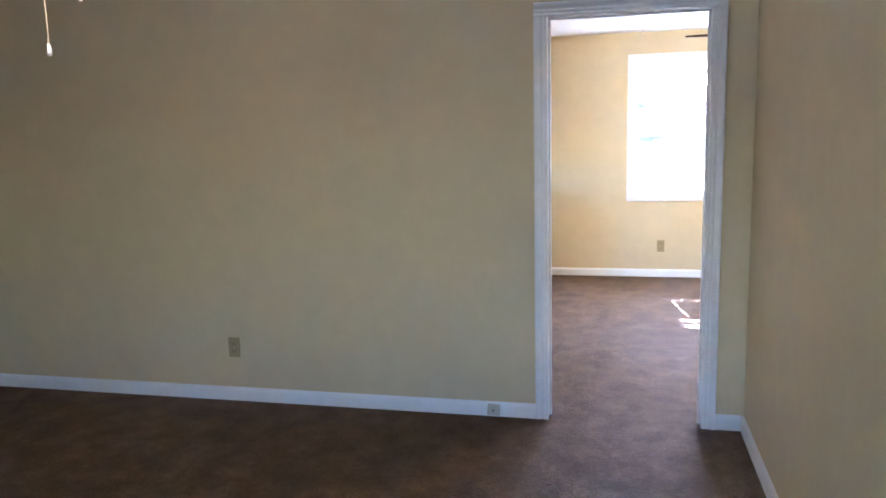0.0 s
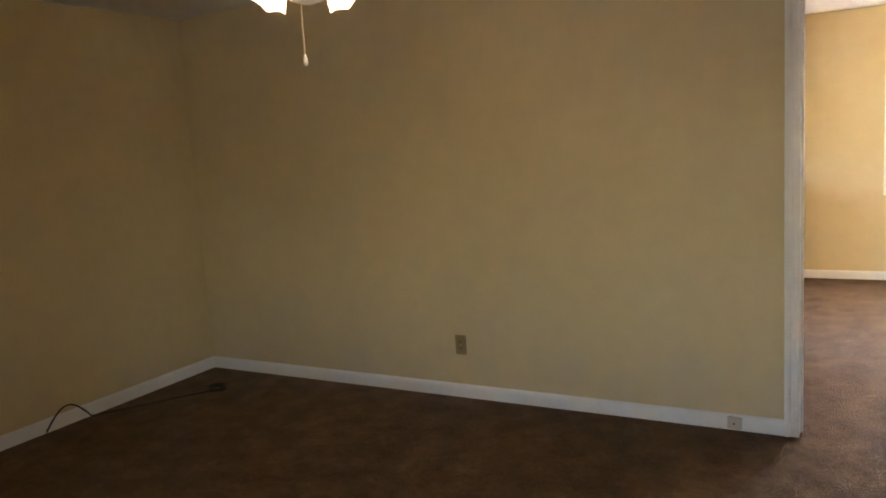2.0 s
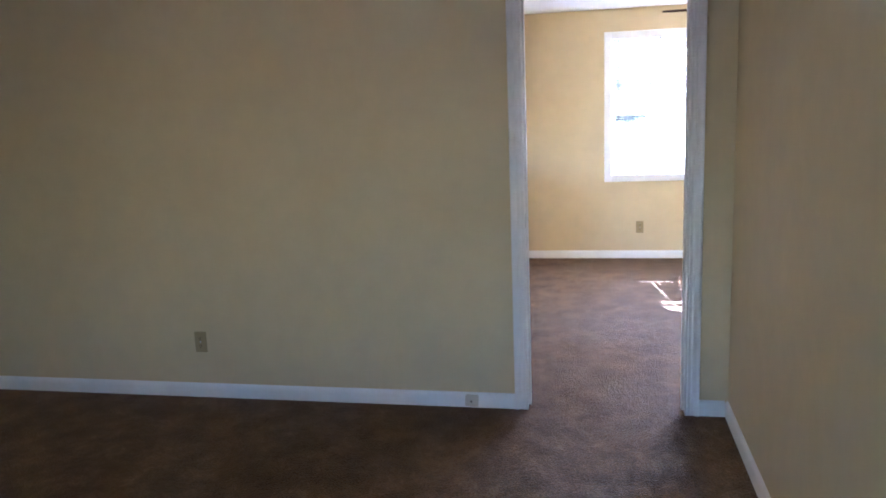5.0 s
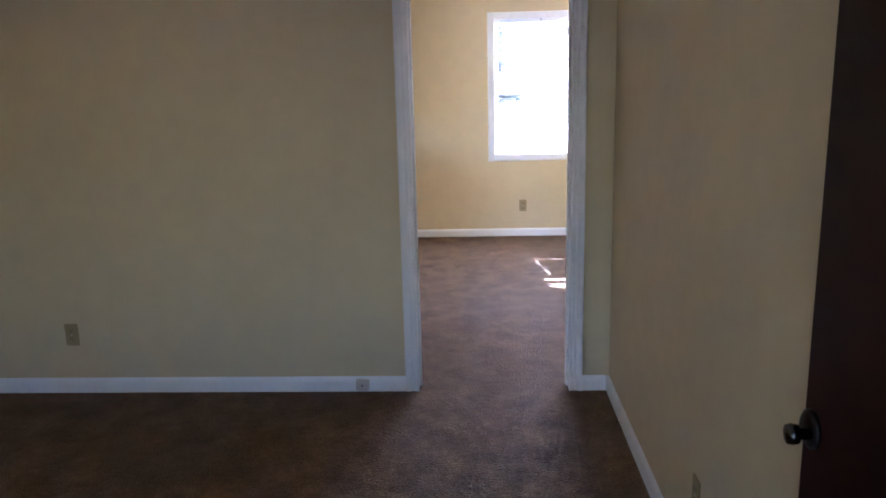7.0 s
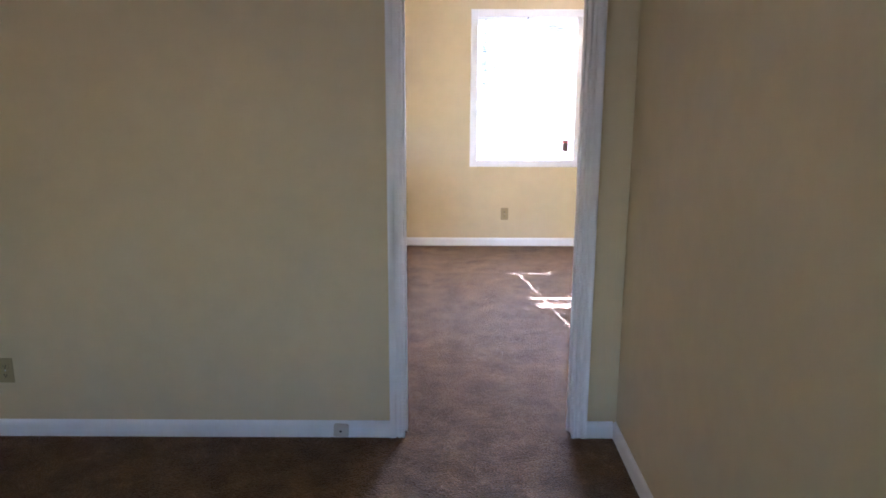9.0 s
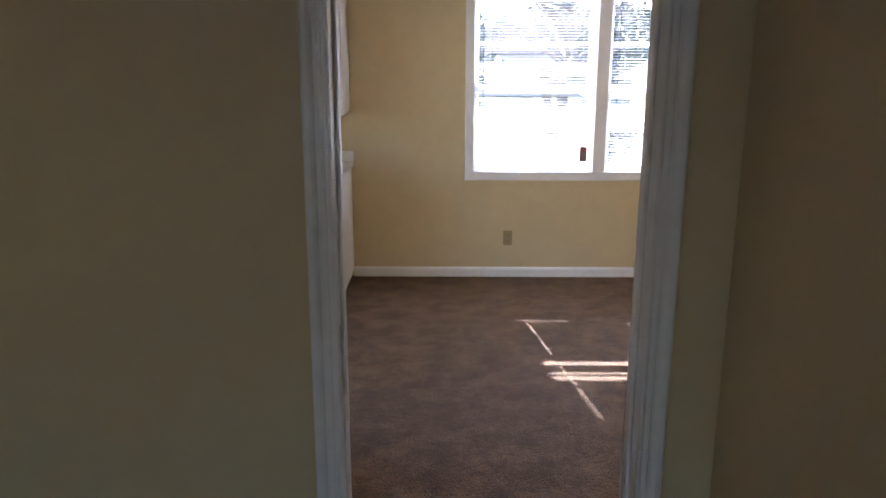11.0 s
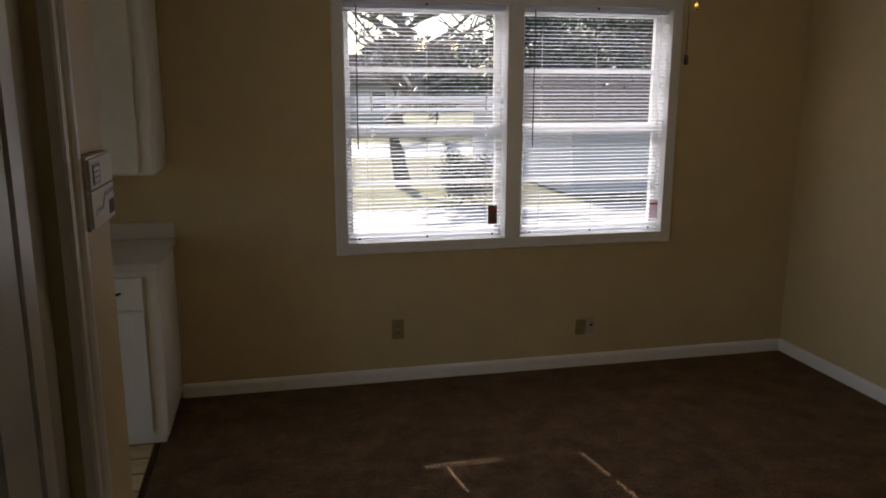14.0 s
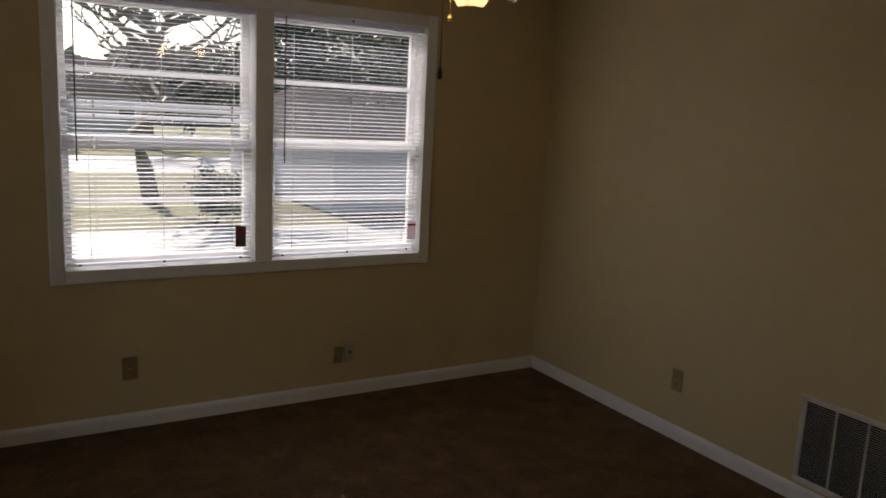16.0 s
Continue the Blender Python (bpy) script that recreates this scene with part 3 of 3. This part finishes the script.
    return c


base_cabinet(-0.835, CAB_X, [(-0.78, -0.508)])
base_cabinet(-1.72, -0.838, [(-1.66, -1.31), (-1.26, -0.895)])
wall_cabinet(-0.905, CAB_X, [(-0.852, -0.509)])
wall_cabinet(-1.72, -0.908, [(-1.67, -1.34), (-1.29, -0.955)])
wt = thing("worktop", "off-white laminate worktop with a backsplash lip", "worktop")
part("slab", solid((-1.72, 3.325, 0.859), (-0.430, NORTH - 0.002, 0.897), 0.006, 2), COUNTER, wt)
part("backsplash", solid((-1.72, NORTH - 0.024, 0.8975), (-0.430, NORTH - 0.002, 0.979), 0.004, 2), COUNTER, wt)

# ---- thermostat ----
th = thing("thermostat", "white plastic thermostat with a small display", "thermostat", (PART_X, 0.992, 1.450))
part("back_plate", solid((0.0, 0.002, 0.002), (0.010, 0.158, 0.106), 0.003), OUTLET, th)
part("body", solid((0.010, 0, 0), (0.030, 0.16, 0.108), 0.004, 2), WHITEPLASTIC, th)
part("display", solid((0.0295, 0.022, 0.066), (0.0315, 0.066, 0.096)), LCD, th, "small lit grey display")
for k in range(3):
    part("display_line", solid((0.0312, 0.028, 0.071 + 0.008 * k), (0.0320, 0.058, 0.075 + 0.008 * k)), WHITEPLASTIC, th)
part("cover_seam", solid((0.0295, 0.002, 0.0585), (0.0310, 0.158, 0.0600)), SLOT, th)
part("switch", solid((0.018, -0.006, 0.052), (0.028, 0.002, 0.062), 0.002), WHITEPLASTIC, th)
part("label_stripe", strip([(0, 0), (0.001, 0), (0.001, 0.006), (0, 0.006)], (0.0300, 0.02, 0.022), (0.0300, 0.07, 0.026), (1, 0, 0), (0, 0, 1)), DARKPLASTIC, th)
part("label_stripe", strip([(0, 0), (0.001, 0), (0.001, 0.006), (0, 0.006)], (0.0300, 0.07, 0.026), (0.0300, 0.09, 0.042), (1, 0, 0), (0, 0, 1)), DARKPLASTIC, th)
part("label_stripe", strip([(0, 0), (0.001, 0), (0.001, 0.006), (0, 0.006)], (0.0300, 0.09, 0.042), (0.0300, 0.15, 0.044), (1, 0, 0), (0, 0, 1)), DARKPLASTIC, th)
part("label_block", solid((0.0300, 0.115, 0.010), (0.0310, 0.150, 0.032)), SLOT, th)


# ---- outlets ----
def outlet(label, at, turn):
    """A duplex receptacle; its face looks along -y before the turn."""
    o = thing("wall_outlet", label, "outlet", at, "wall outlets", turn)
    part("cover_plate", solid((-0.035, -0.006, -0.058), (0.035, 0, 0.058), 0.003, 2), OUTLET, o)
    for dz in (0.021, -0.021):
        r = part("receptacle", solid((-0.016, -0.0085, dz - 0.014), (0.016, -0.005, dz + 0.014), 0.004, 2), OUTLET, o)
        for dx in (-0.006, 0.006):
            part("slot", solid((dx - 0.0012, -0.0092, dz - 0.003), (dx + 0.0012, -0.0083, dz + 0.007)), SLOT, r)
        part("slot", solid((-0.0025, -0.0092, dz - 0.010), (0.0025, -0.0083, dz - 0.005)), SLOT, r)
    part("screw", lathe([(0.001, -0.0072), (0.0035, -0.007), (0.0035, -0.005)], 10, "y"), STEEL, o)
    return o


outlet("ivory duplex outlet on the beige wall", (-1.777, 0, 0.312), 0)
outlet("ivory duplex outlet under the window", (0.748, NORTH, 0.310), 0)
outlet("ivory duplex outlet on the beige side wall", (DEAST, 2.717, 0.318), -90)
outlet("ivory duplex outlet beside the open door", (EAST, -1.54, 0.31), -90)
cj = thing("cable_jack", "ivory cable plate with a coaxial socket", "wall jack", (1.898, NORTH, 0.247))
part("cover_plate", solid((-0.062, -0.006, -0.05), (-0.004, 0, 0.046), 0.003, 2), OUTLET, cj).matrix_local = pose(0, 0, 0, 0, 4, 0)
part("cover_plate", solid((0.002, -0.006, -0.046), (0.058, 0, 0.062), 0.003, 2), JACKPLASTIC, cj, "pale cover plate")
part("socket", lathe([(0.001, -0.020), (0.005, -0.020), (0.005, -0.008), (0.008, -0.008), (0.008, -0.005)], 14, "y"), BLACKMETAL, cj, "black coaxial socket").matrix_local = pose(0.036, 0, 0.012)
for dz in (0.020, -0.018):
    part("receptacle", solid((-0.050, -0.0085, dz - 0.012), (-0.022, -0.005, dz + 0.012), 0.004, 2), OUTLET, cj)
    for dx in (-0.042, -0.030):
        part("slot", solid((dx - 0.0015, -0.0092, dz - 0.004), (dx + 0.0015, -0.0083, dz + 0.005)), SLOT, cj)
pj = thing("phone_jack", "small off-white phone jack fixed to the baseboard", "wall jack", (-0.287, -0.0155, 0.010))
body = part("body", solid((-0.033, -0.022, 0), (0.033, 0, 0.058), 0.004, 2), JACKPLASTIC, pj)
body.matrix_local = pose(0, 0, 0.002, 0, 3, 0)
part("screw", lathe([(0.001, -0.0245), (0.005, -0.0235), (0.005, -0.021)], 12, "y"), SLOT, pj).matrix_local = pose(0.0, 0, 0.030)

# ---- return air grille ----
vt = thing("return_air_grille", "white metal return air grille with fine louvers", "air grille", (DEAST, 2.003, 0.094))
VW, VH = 0.61, 0.404
# flush black sheet stands for the shade inside the duct
part("backing", solid((-0.0035, -VW + 0.02, 0.02), (-0.001, -0.02, VH - 0.02)), DUCT_SHADE, vt)
for lo, hi in (((-0.012, -VW, 0), (-0.001, 0, 0.026)), ((-0.012, -VW, VH - 0.026), (-0.001, 0, VH)),
               ((-0.012, -VW, 0.026), (-0.001, -VW + 0.026, VH - 0.026)), ((-0.012, -0.026, 0.026), (-0.001, 0, VH - 0.026))):
    part("frame_bar", solid(lo, hi, 0.003), VENTWHITE, vt)
cols = 4
cw = (VW - 0.052) / cols
for k in range(cols):
    ya = -VW + 0.026 + k * cw
    if k:
        part("divider", solid((-0.011, ya - 0.005, 0.026), (-0.003, ya + 0.005, VH - 0.026), 0.001), VENTWHITE, vt)
    lb = bmesh.new()
    z = 0.032
    while z < VH - 0.032:
        vs = [lb.verts.new(p) for p in ((-0.0105, ya + 0.005, z + 0.005), (-0.0105, ya + cw - 0.005, z + 0.005), (-0.004, ya + cw - 0.005, z), (-0.004, ya + 0.005, z),
                                        (-0.0105, ya + 0.005, z + 0.006), (-0.0105, ya + cw - 0.005, z + 0.006), (-0.004, ya + cw - 0.005, z + 0.001), (-0.004, ya + 0.005, z + 0.001))]
        for f in ((0, 1, 2, 3), (7, 6, 5, 4), (0, 4, 5, 1), (1, 5, 6, 2), (2, 6, 7, 3), (3, 7, 4, 0)):
            lb.faces.new([vs[i] for i in f])
        z += 0.0098
    tagged(part("louvers", lb, VENTWHITE, vt), kind="stuff")
for yy in (-0.03, -VW + 0.03):
    part("screw", lathe([(0.001, -0.0135), (0.004, -0.013), (0.004, -0.011)], 10, "x"), STEEL, vt).matrix_local = pose(0, yy, VH - 0.013)


# ---- ceiling fans ----
def tulip(steps=30):
    """A scalloped glass shade, mouth down, hanging from the origin."""
    bm = bmesh.new()
    prof = [(0.020, 0.0), (0.024, -0.012), (0.040, -0.035), (0.050, -0.060), (0.055, -0.085), (0.064, -0.108)]
    rings = []
    for i, (r, h) in enumerate(prof):
        f = i / (len(prof) - 1)
        rings.append([bm.verts.new(((r + 0.004 * f * f * math.cos(10 * 2 * math.pi * k / steps)) * math.cos(2 * math.pi * k / steps),
                                    (r + 0.004 * f * f * math.cos(10 * 2 * math.pi * k / steps)) * math.sin(2 * math.pi * k / steps),
                                    h - 0.006 * f * f * math.cos(5 * 2 * math.pi * k / steps))) for k in range(steps)])
    for a, b in zip(rings, rings[1:]):
        for k in range(steps):
            bm.faces.new((a[k], a[(k + 1) % steps], b[(k + 1) % steps], b[k]))
    bmesh.ops.solidify(bm, geom=list(bm.faces), thickness=0.003)
    bmesh.ops.recalc_face_normals(bm, faces=bm.faces)
    return bm


def ceiling_fan(label, at, metal, blade_mat, bulb, energy, color, start, shades, kit_z, chains, lift=0.0):
    f = thing("ceiling_fan", label, "ceiling fan", (at[0], at[1], 0), "ceiling fans")
    part("canopy", lathe([(0.001, H), (0.068, H), (0.064, H - 0.02), (0.03, H - 0.045), (0.012, H - 0.05), (0.012, H - 0.13)], 28), metal, f, "", True)
    part("motor_housing", lathe([(0.014, H - 0.125), (0.06, H - 0.135), (0.105, H - 0.150), (0.115, H - 0.18), (0.112, H - 0.235), (0.07, H - 0.258), (0.045, H - 0.262)], 32), metal, f, "", True)
    part("switch_cup", lathe([(0.045, H - 0.262), (0.052, H - 0.267), (0.052, kit_z + 0.05), (0.062, kit_z + 0.04), (0.055, kit_z + 0.012), (0.02, kit_z), (0.001, kit_z - 0.002)], 28), metal, f, "", True)
    for k in range(5):
        a = start + 72 * k
        bm = bmesh.new()
        outline = [(0.17, 0.045), (0.22, 0.058), (0.40, 0.066), (0.58, 0.064), (0.635, 0.045), (0.65, 0.0)]
        pts = outline + [(x, -y) for x, y in outline[-2::-1]]
        top = [bm.verts.new((x, y, 0.003)) for x, y in pts]
        low = [bm.verts.new((x, y, -0.003)) for x, y in pts]
        bm.faces.new(top)
        bm.faces.new(low[::-1])
        for i in range(len(pts)):
            j = (i + 1) % len(pts)
            bm.faces.new((top[i], low[i], low[j], top[j]))
        bmesh.ops.recalc_face_normals(bm, faces=bm.faces)
        bl = part("blade", bm, blade_mat, f, "dark wood fan blade")
        bl.matrix_local = pose(0, 0, H - 0.262, 0, 0, a) @ pose(0, 0, 0, -11, 0, 0)
        br = part("blade_bracket", solid((0.09, -0.018, -0.004), (0.21, 0.018, 0.000), 0.002), metal, f)
        br.matrix_local = pose(0, 0, H - 0.267, 0, 0, a) @ pose(0, 0, 0, -11, 0, 0)
    for k in range(shades):
        a = start + 20 + 360 / shades * k
        m = pose(0, 0, lift, 0, 0, a)
        arm = part("lamp_arm", tube([m @ Vector(p) for p in ((0.045, 0, kit_z + 0.03), (0.08, 0, kit_z + 0.045), (0.105, 0, kit_z + 0.04), (0.115, 0, kit_z + 0.028))], 0.008, 10), metal, f, "", True)
        hold = m @ pose(0.115, 0, kit_z + 0.03, 0, -38, 0)
        cup = part("lamp_socket", lathe([(0.001, 0.012), (0.022, 0.01), (0.024, -0.012), (0.02, -0.014)], 18), metal, f, "", True)
        cup.matrix_local = hold
        sh = part("shade", tulip(), SHADE, f, "scalloped frosted glass shade", True)
        sh.matrix_local = hold
        bu = part("bulb", lathe([(0.001, -0.012), (0.012, -0.014), (0.014, -0.028), (0.024, -0.048), (0.026, -0.062), (0.018, -0.078), (0.001, -0.084)], 18), bulb, f, "lit bulb", True)
        bu.matrix_local = hold
        bu.visible_shadow = True
        lamp = bpy.data.lights.new("fan_lamp", "POINT")
        lamp.energy, lamp.color, lamp.shadow_soft_size = energy, color, 0.03
        lo = new("fan_lamp", lamp)
        lo.matrix_world = Matrix.Translation((at[0], at[1], 0)) @ hold @ Matrix.Translation((0, 0, -0.118))
    for dx, dy, z, mat, size in chains:
        c = part("pull_chain", tube([(dx * 0.4, dy, kit_z + 0.035), (dx, dy, kit_z + 0.02), (dx, dy, z + size)], 0.0016, 6), BRASS if mat == BRASS else CHAIN if mat == WHITEPLASTIC else BLACKMETAL, f)
        part("chain_pull", lathe([(0.001, z), (0.006, z + 0.003), (0.008, z + size * 0.3), (0.006, z + size * 0.7), (0.002, z + size), (0.001, z + size)], 14), mat, c, "", True).matrix_local = pose(dx, dy, 0)
    return f


ceiling_fan("white ceiling fan with lit frosted lamps and a cream pull", (-1.28, -1.80), FANWHITE, FANWOOD, BULB_FRONT, LAMP_FRONT, (1.0, 0.76, 0.48), 63.5, 4, 1.935,
            [(-0.012, -0.02, 1.745, WHITEPLASTIC, 0.036)], 0.085)
ceiling_fan("brass ceiling fan with scalloped glass lamps and a dark pull", (1.44, 2.05), BRASS, FANWOOD, BULB_DINING, LAMP_DINING, (1.0, 0.68, 0.36), 32, 4, 2.06,
            [(-0.092, -0.03, 1.730, DARKPLASTIC, 0.042), (-0.067, -0.03, 1.892, BRASS, 0.026)])

# ---- loose cable on the carpet ----
arc = [(-3.748 + 0.012 * k / 12, -1.30 + 0.28 * k / 12, 0.006 + 0.112 * math.sin(math.pi * k / 12)) for k in range(13)]
run = [(-3.736 + 0.37 * k / 10, -1.02 + 0.58 * k / 10, 0.006) for k in range(1, 11)]
coil = [(-3.31 + 0.055 * math.cos(0.6 * k) - 0.03, -0.40 + 0.055 * math.sin(0.6 * k), 0.006 + 0.0009 * k) for k in range(28)]
cb = tagged(new("cable", finish("cable", tube(arc + run + coil, 0.005, 8), CABLE, True)), "loose black cable looping up beside the baseboard", "cable")

# ---- outside ----
GRASS = material("pale_lawn", (0.16, 0.17, 0.07), 0.9)
paint_on(GRASS, blend(GRASS, blotch(GRASS, coords(GRASS), 0.35, (0.075, 0.075, 0.034), (0.20, 0.20, 0.085), 6), blotch(GRASS, coords(GRASS), 18, (0.6, 0.6, 0.6), (1.1, 1.1, 1.1), 5)))
SIDING = wall_paint("pale_siding", (0.66, 0.66, 0.64))
GREYSIDING = wall_paint("pale_grey_siding", (0.62, 0.60, 0.63))
ROOFING = wall_paint("dark_shingles", (0.06, 0.055, 0.06))
ROOFING.node_tree.nodes["Principled BSDF"].inputs["Roughness"].default_value = 0.95
ROOFING.node_tree.nodes["Principled BSDF"].inputs["Specular IOR Level"].default_value = 0.08
BARK = wall_paint("bark", (0.19, 0.165, 0.145))


def leaf_material(name, dark, light):
    m = material(name, light, 0.6)
    g = node(m, "ShaderNodeNewGeometry")
    r = node(m, "ShaderNodeValToRGB")
    r.color_ramp.elements[0].color, r.color_ramp.elements[1].color = (*dark, 1), (*light, 1)
    wire(m, g.outputs["Random Per Island"], r.inputs["Fac"])
    paint_on(m, r.outputs["Color"])
    return m


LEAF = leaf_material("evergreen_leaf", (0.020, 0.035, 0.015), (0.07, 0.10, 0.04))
# distance haze is put into this paler, greyer leaf colour
HAZELEAF = leaf_material("hazed_leaf", (0.06, 0.08, 0.05), (0.13, 0.15, 0.10))
GZ = -0.45
setting("ground", cells([-600, 600], [-600, 900], [], GZ - 0.2, GZ, lambda u, v, w: (u, v, w)), GRASS, "pale winter lawn")
setting("driveway", solid((-14, 9.5, GZ), (30, 13.0, GZ + 0.02)), CONCRETE, "sunlit concrete driveway")
setting("road", solid((-120, 24, GZ), (120, 31, GZ + 0.02)), CONCRETE, "pale road")
setting("foundation_front", solid((WEST - T, SOUTH - T, GZ), (EAST + T, 0.0, -0.031)), CONCRETE, "concrete foundation")
setting("foundation_hall", solid((EAST + T + 0.001, SOUTH - T, GZ), (EAST_OUT + 1.22, -2.88, -0.031)), CONCRETE, "concrete foundation")
# unseen pale slab, added to bounce sunlight up onto the front room's walls
setting("front_drive", solid((-16, -17, GZ), (14, -7.9, GZ + 0.02)), BOUNCE_PALE, "pale slab added unseen to bounce sunlight into the front window")
setting("foundation_dining", solid((KWEST - T, 0.001, GZ), (DEAST + T, NORTH + 0.15, -0.031)), CONCRETE, "concrete foundation")


def tree(label, at, height, spread, leaves, leafsize, mat, seed, bare=False, crown_from=0.3):
    rnd = random.Random(seed)
    t = thing("tree", label, "tree", at)
    wob = [(rnd.uniform(-0.15, 0.15) * k, rnd.uniform(-0.15, 0.15) * k, height * 0.8 * k / 6) for k in range(7)]
    part("trunk", tube(wob, 0.035 * height, 10, 0.012 * height), BARK, t, "", True)
    limbs = bmesh.new()
    tips = []
    for k in range(16 if bare else 12):
        h = height * rnd.uniform(crown_from, 0.78)
        a = rnd.uniform(0, 2 * math.pi)
        reach = spread * rnd.uniform(0.6, 1.0)
        base = Vector((wob[3][0] * h / height, wob[3][1] * h / height, h))
        mid = base + Vector((math.cos(a) * reach * 0.5, math.sin(a) * reach * 0.5, reach * rnd.uniform(0.1, 0.35)))
        tip = base + Vector((math.cos(a) * reach, math.sin(a) * reach, reach * rnd.uniform(0.2, 0.7)))
        paths = [([base, mid, tip], 0.012 * height, 0.003 * height)]
        for q in range(11 if bare else 3):
            s = mid.lerp(tip, rnd.random())
            e = s + Vector((rnd.uniform(-1, 1), rnd.uniform(-1, 1), rnd.uniform(-0.1, 0.9))) * reach * 0.45
            m2 = s.lerp(e, 0.5) + Vector((rnd.uniform(-1, 1), rnd.uniform(-1, 1), rnd.uniform(-1, 1))) * reach * 0.06
            paths.append(([s, m2, e], 0.004 * height, 0.0012 * height))
            tips += [m2, e]
        tips += [mid, tip]
        for p, r0, r1 in paths:
            tmp = tube(p, r0, 5, r1)
            me = bpy.data.meshes.new("tmp")
            tmp.to_mesh(me)
            tmp.free()
            limbs.from_mesh(me)
            bpy.data.meshes.remove(me)
    part("limbs", limbs, BARK, t)
    if leaves:
        vs, fs = [], []
        for k in range(leaves):
            c = rnd.choice(tips) + Vector((rnd.gauss(0, 1), rnd.gauss(0, 1), rnd.gauss(0, 0.8))) * spread * 0.17
            u = Vector((rnd.gauss(0, 1), rnd.gauss(0, 1), rnd.gauss(0, 1))).normalized()
            w = u.orthogonal().normalized()
            s = leafsize * rnd.uniform(0.6, 1.3)
            i = len(vs)
            vs += [c - u * s, c + w * s * 0.45, c + u * s, c - w * s * 0.45]
            fs.append((i, i + 1, i + 2, i + 3))
        me = bpy.data.meshes.new("crown")
        me.from_pydata(vs, [], fs)
        me.materials.append(mat)
        cr = new("crown", me)
        cr.parent = t
        cr["kind"] = "stuff"
    return t


tree("broad dark evergreen tree with glossy leaves", (7.0, 12.3, GZ), 7.5, 3.0, 42000, 0.06, LEAF, 3, crown_from=0.32)
tree("broad dark evergreen tree with glossy leaves", (11.5, 26.5, GZ), 9.0, 3.8, 26000, 0.11, LEAF, 4, crown_from=0.2)
tree("bare winter tree with spreading branches", (-2.0, 13.0, GZ), 8.5, 4.8, 0, 0.1, LEAF, 5, True, 0.28)
tree("slim bare winter tree beside the driveway", (2.9, 16.5, GZ), 5.4, 2.2, 0, 0.1, LEAF, 9, True, 0.35)
tree("small leafy shrub on the lawn", (3.5, 13.6, GZ), 1.0, 0.55, 1600, 0.05, LEAF, 10, crown_from=0.1)
tree("tall dark evergreen tree behind the neighbouring house", (9.0, 24.5, GZ), 7.2, 2.3, 16000, 0.11, LEAF, 12, crown_from=0.12)
tree("bare winter tree with spreading branches", (6.0, 36.0, GZ), 9.0, 4.6, 0, 0.1, LEAF, 8, True, 0.2)
tree("round evergreen tree by the road", (1.0, 40.0, GZ), 4.2, 2.4, 6000, 0.2, HAZELEAF, 6, crown_from=0.2)
tree("round evergreen tree by the road", (9.5, 44.0, GZ), 4.6, 2.6, 6000, 0.2, HAZELEAF, 7, crown_from=0.2)


def house(label, at, w, d, h, wall_mat, rise=1.9, first=1.2):
    b = thing("house", label, "house", at)
    part("wall", cells([0, w], [0, h], [], 0, d, lambda u, v, z: (u, z, v)), wall_mat, b)
    bm = bmesh.new()
    o = 0.5
    v = [bm.verts.new(p) for p in ((-o, -o, h - 0.05), (w + o, -o, h - 0.05), (w + o, d + o, h - 0.05), (-o, d + o, h - 0.05), (0.4, d / 2, h + rise), (w - 0.4, d / 2, h + rise))]
    for f in ((0, 1, 5, 4), (2, 3, 4, 5), (1, 2, 5), (3, 0, 4), (3, 2, 1, 0)):
        bm.faces.new([v[i] for i in f])
    bmesh.ops.recalc_face_normals(bm, faces=bm.faces)
    part("roof", bm, ROOFING, b, "dark shingle roof")
    for k in range(4):
        xx = first + k * (w - 1.8 - first) / 3
        wn2 = part("window", solid((xx, -0.04, 0.9), (xx + 1.0, 0.02, 2.1), 0.01), TRIM, b)
        part("pane", solid((xx + 0.08, -0.05, 0.98), (xx + 0.92, -0.035, 2.02)), SLOT, wn2)
    return b


house("pale sided single-storey house across the road", (-9, 48, GZ), 17, 8, 2.6, SIDING)
house("pale grey sided neighbouring house on lower ground behind evergreens", (6.1, 14.6, GZ - 0.72), 14, 8, 2.35, GREYSIDING, 0.95, 5.0)

# far woods
rnd = random.Random(11)
vs, fs = [], []
for k in range(9000):
    x = rnd.uniform(-80, 110)
    top = 4.6 + 1.4 * math.sin(x * 0.21) + 1.2 * math.sin(x * 0.53 + 1) + 0.8 * math.sin(x * 1.3)
    c = Vector((x, rnd.uniform(75, 85), GZ + max(0.3, top) * rnd.random() ** 0.7))
    u = Vector((rnd.gauss(0, 1), rnd.gauss(0, 0.5), rnd.gauss(0, 1))).normalized()
    w = u.cross(Vector((0, 1, 0))).normalized()
    s = rnd.uniform(0.5, 1.1)
    i = len(vs)
    vs += [c - u * s, c + w * s * 0.6, c + u * s, c - w * s * 0.6]
    fs.append((i, i + 1, i + 2, i + 3))
me = bpy.data.meshes.new("far_woods")
me.from_pydata(vs, [], fs)
me.materials.append(HAZELEAF)
tagged(new("far_woods", me), "far woods along the horizon, haze painted into the leaf colour", "woods", "", "stuff")

# ---- kitchen tiles ----
tile_bm = solid((-0.070, -0.070, -0.006), (0.070, 0.070, 0.0), 0.0025)
tile_me = finish("tile", tile_bm, TILE)
for i in range(9):
    for j in range(21):
        t = new("tile", tile_me)
        t.parent = kitchen_floor
        t.matrix_local = pose(TILE_X - 0.088 - 0.152 * i, 3.34 - 0.152 * j, random.uniform(-0.0008, 0.0))
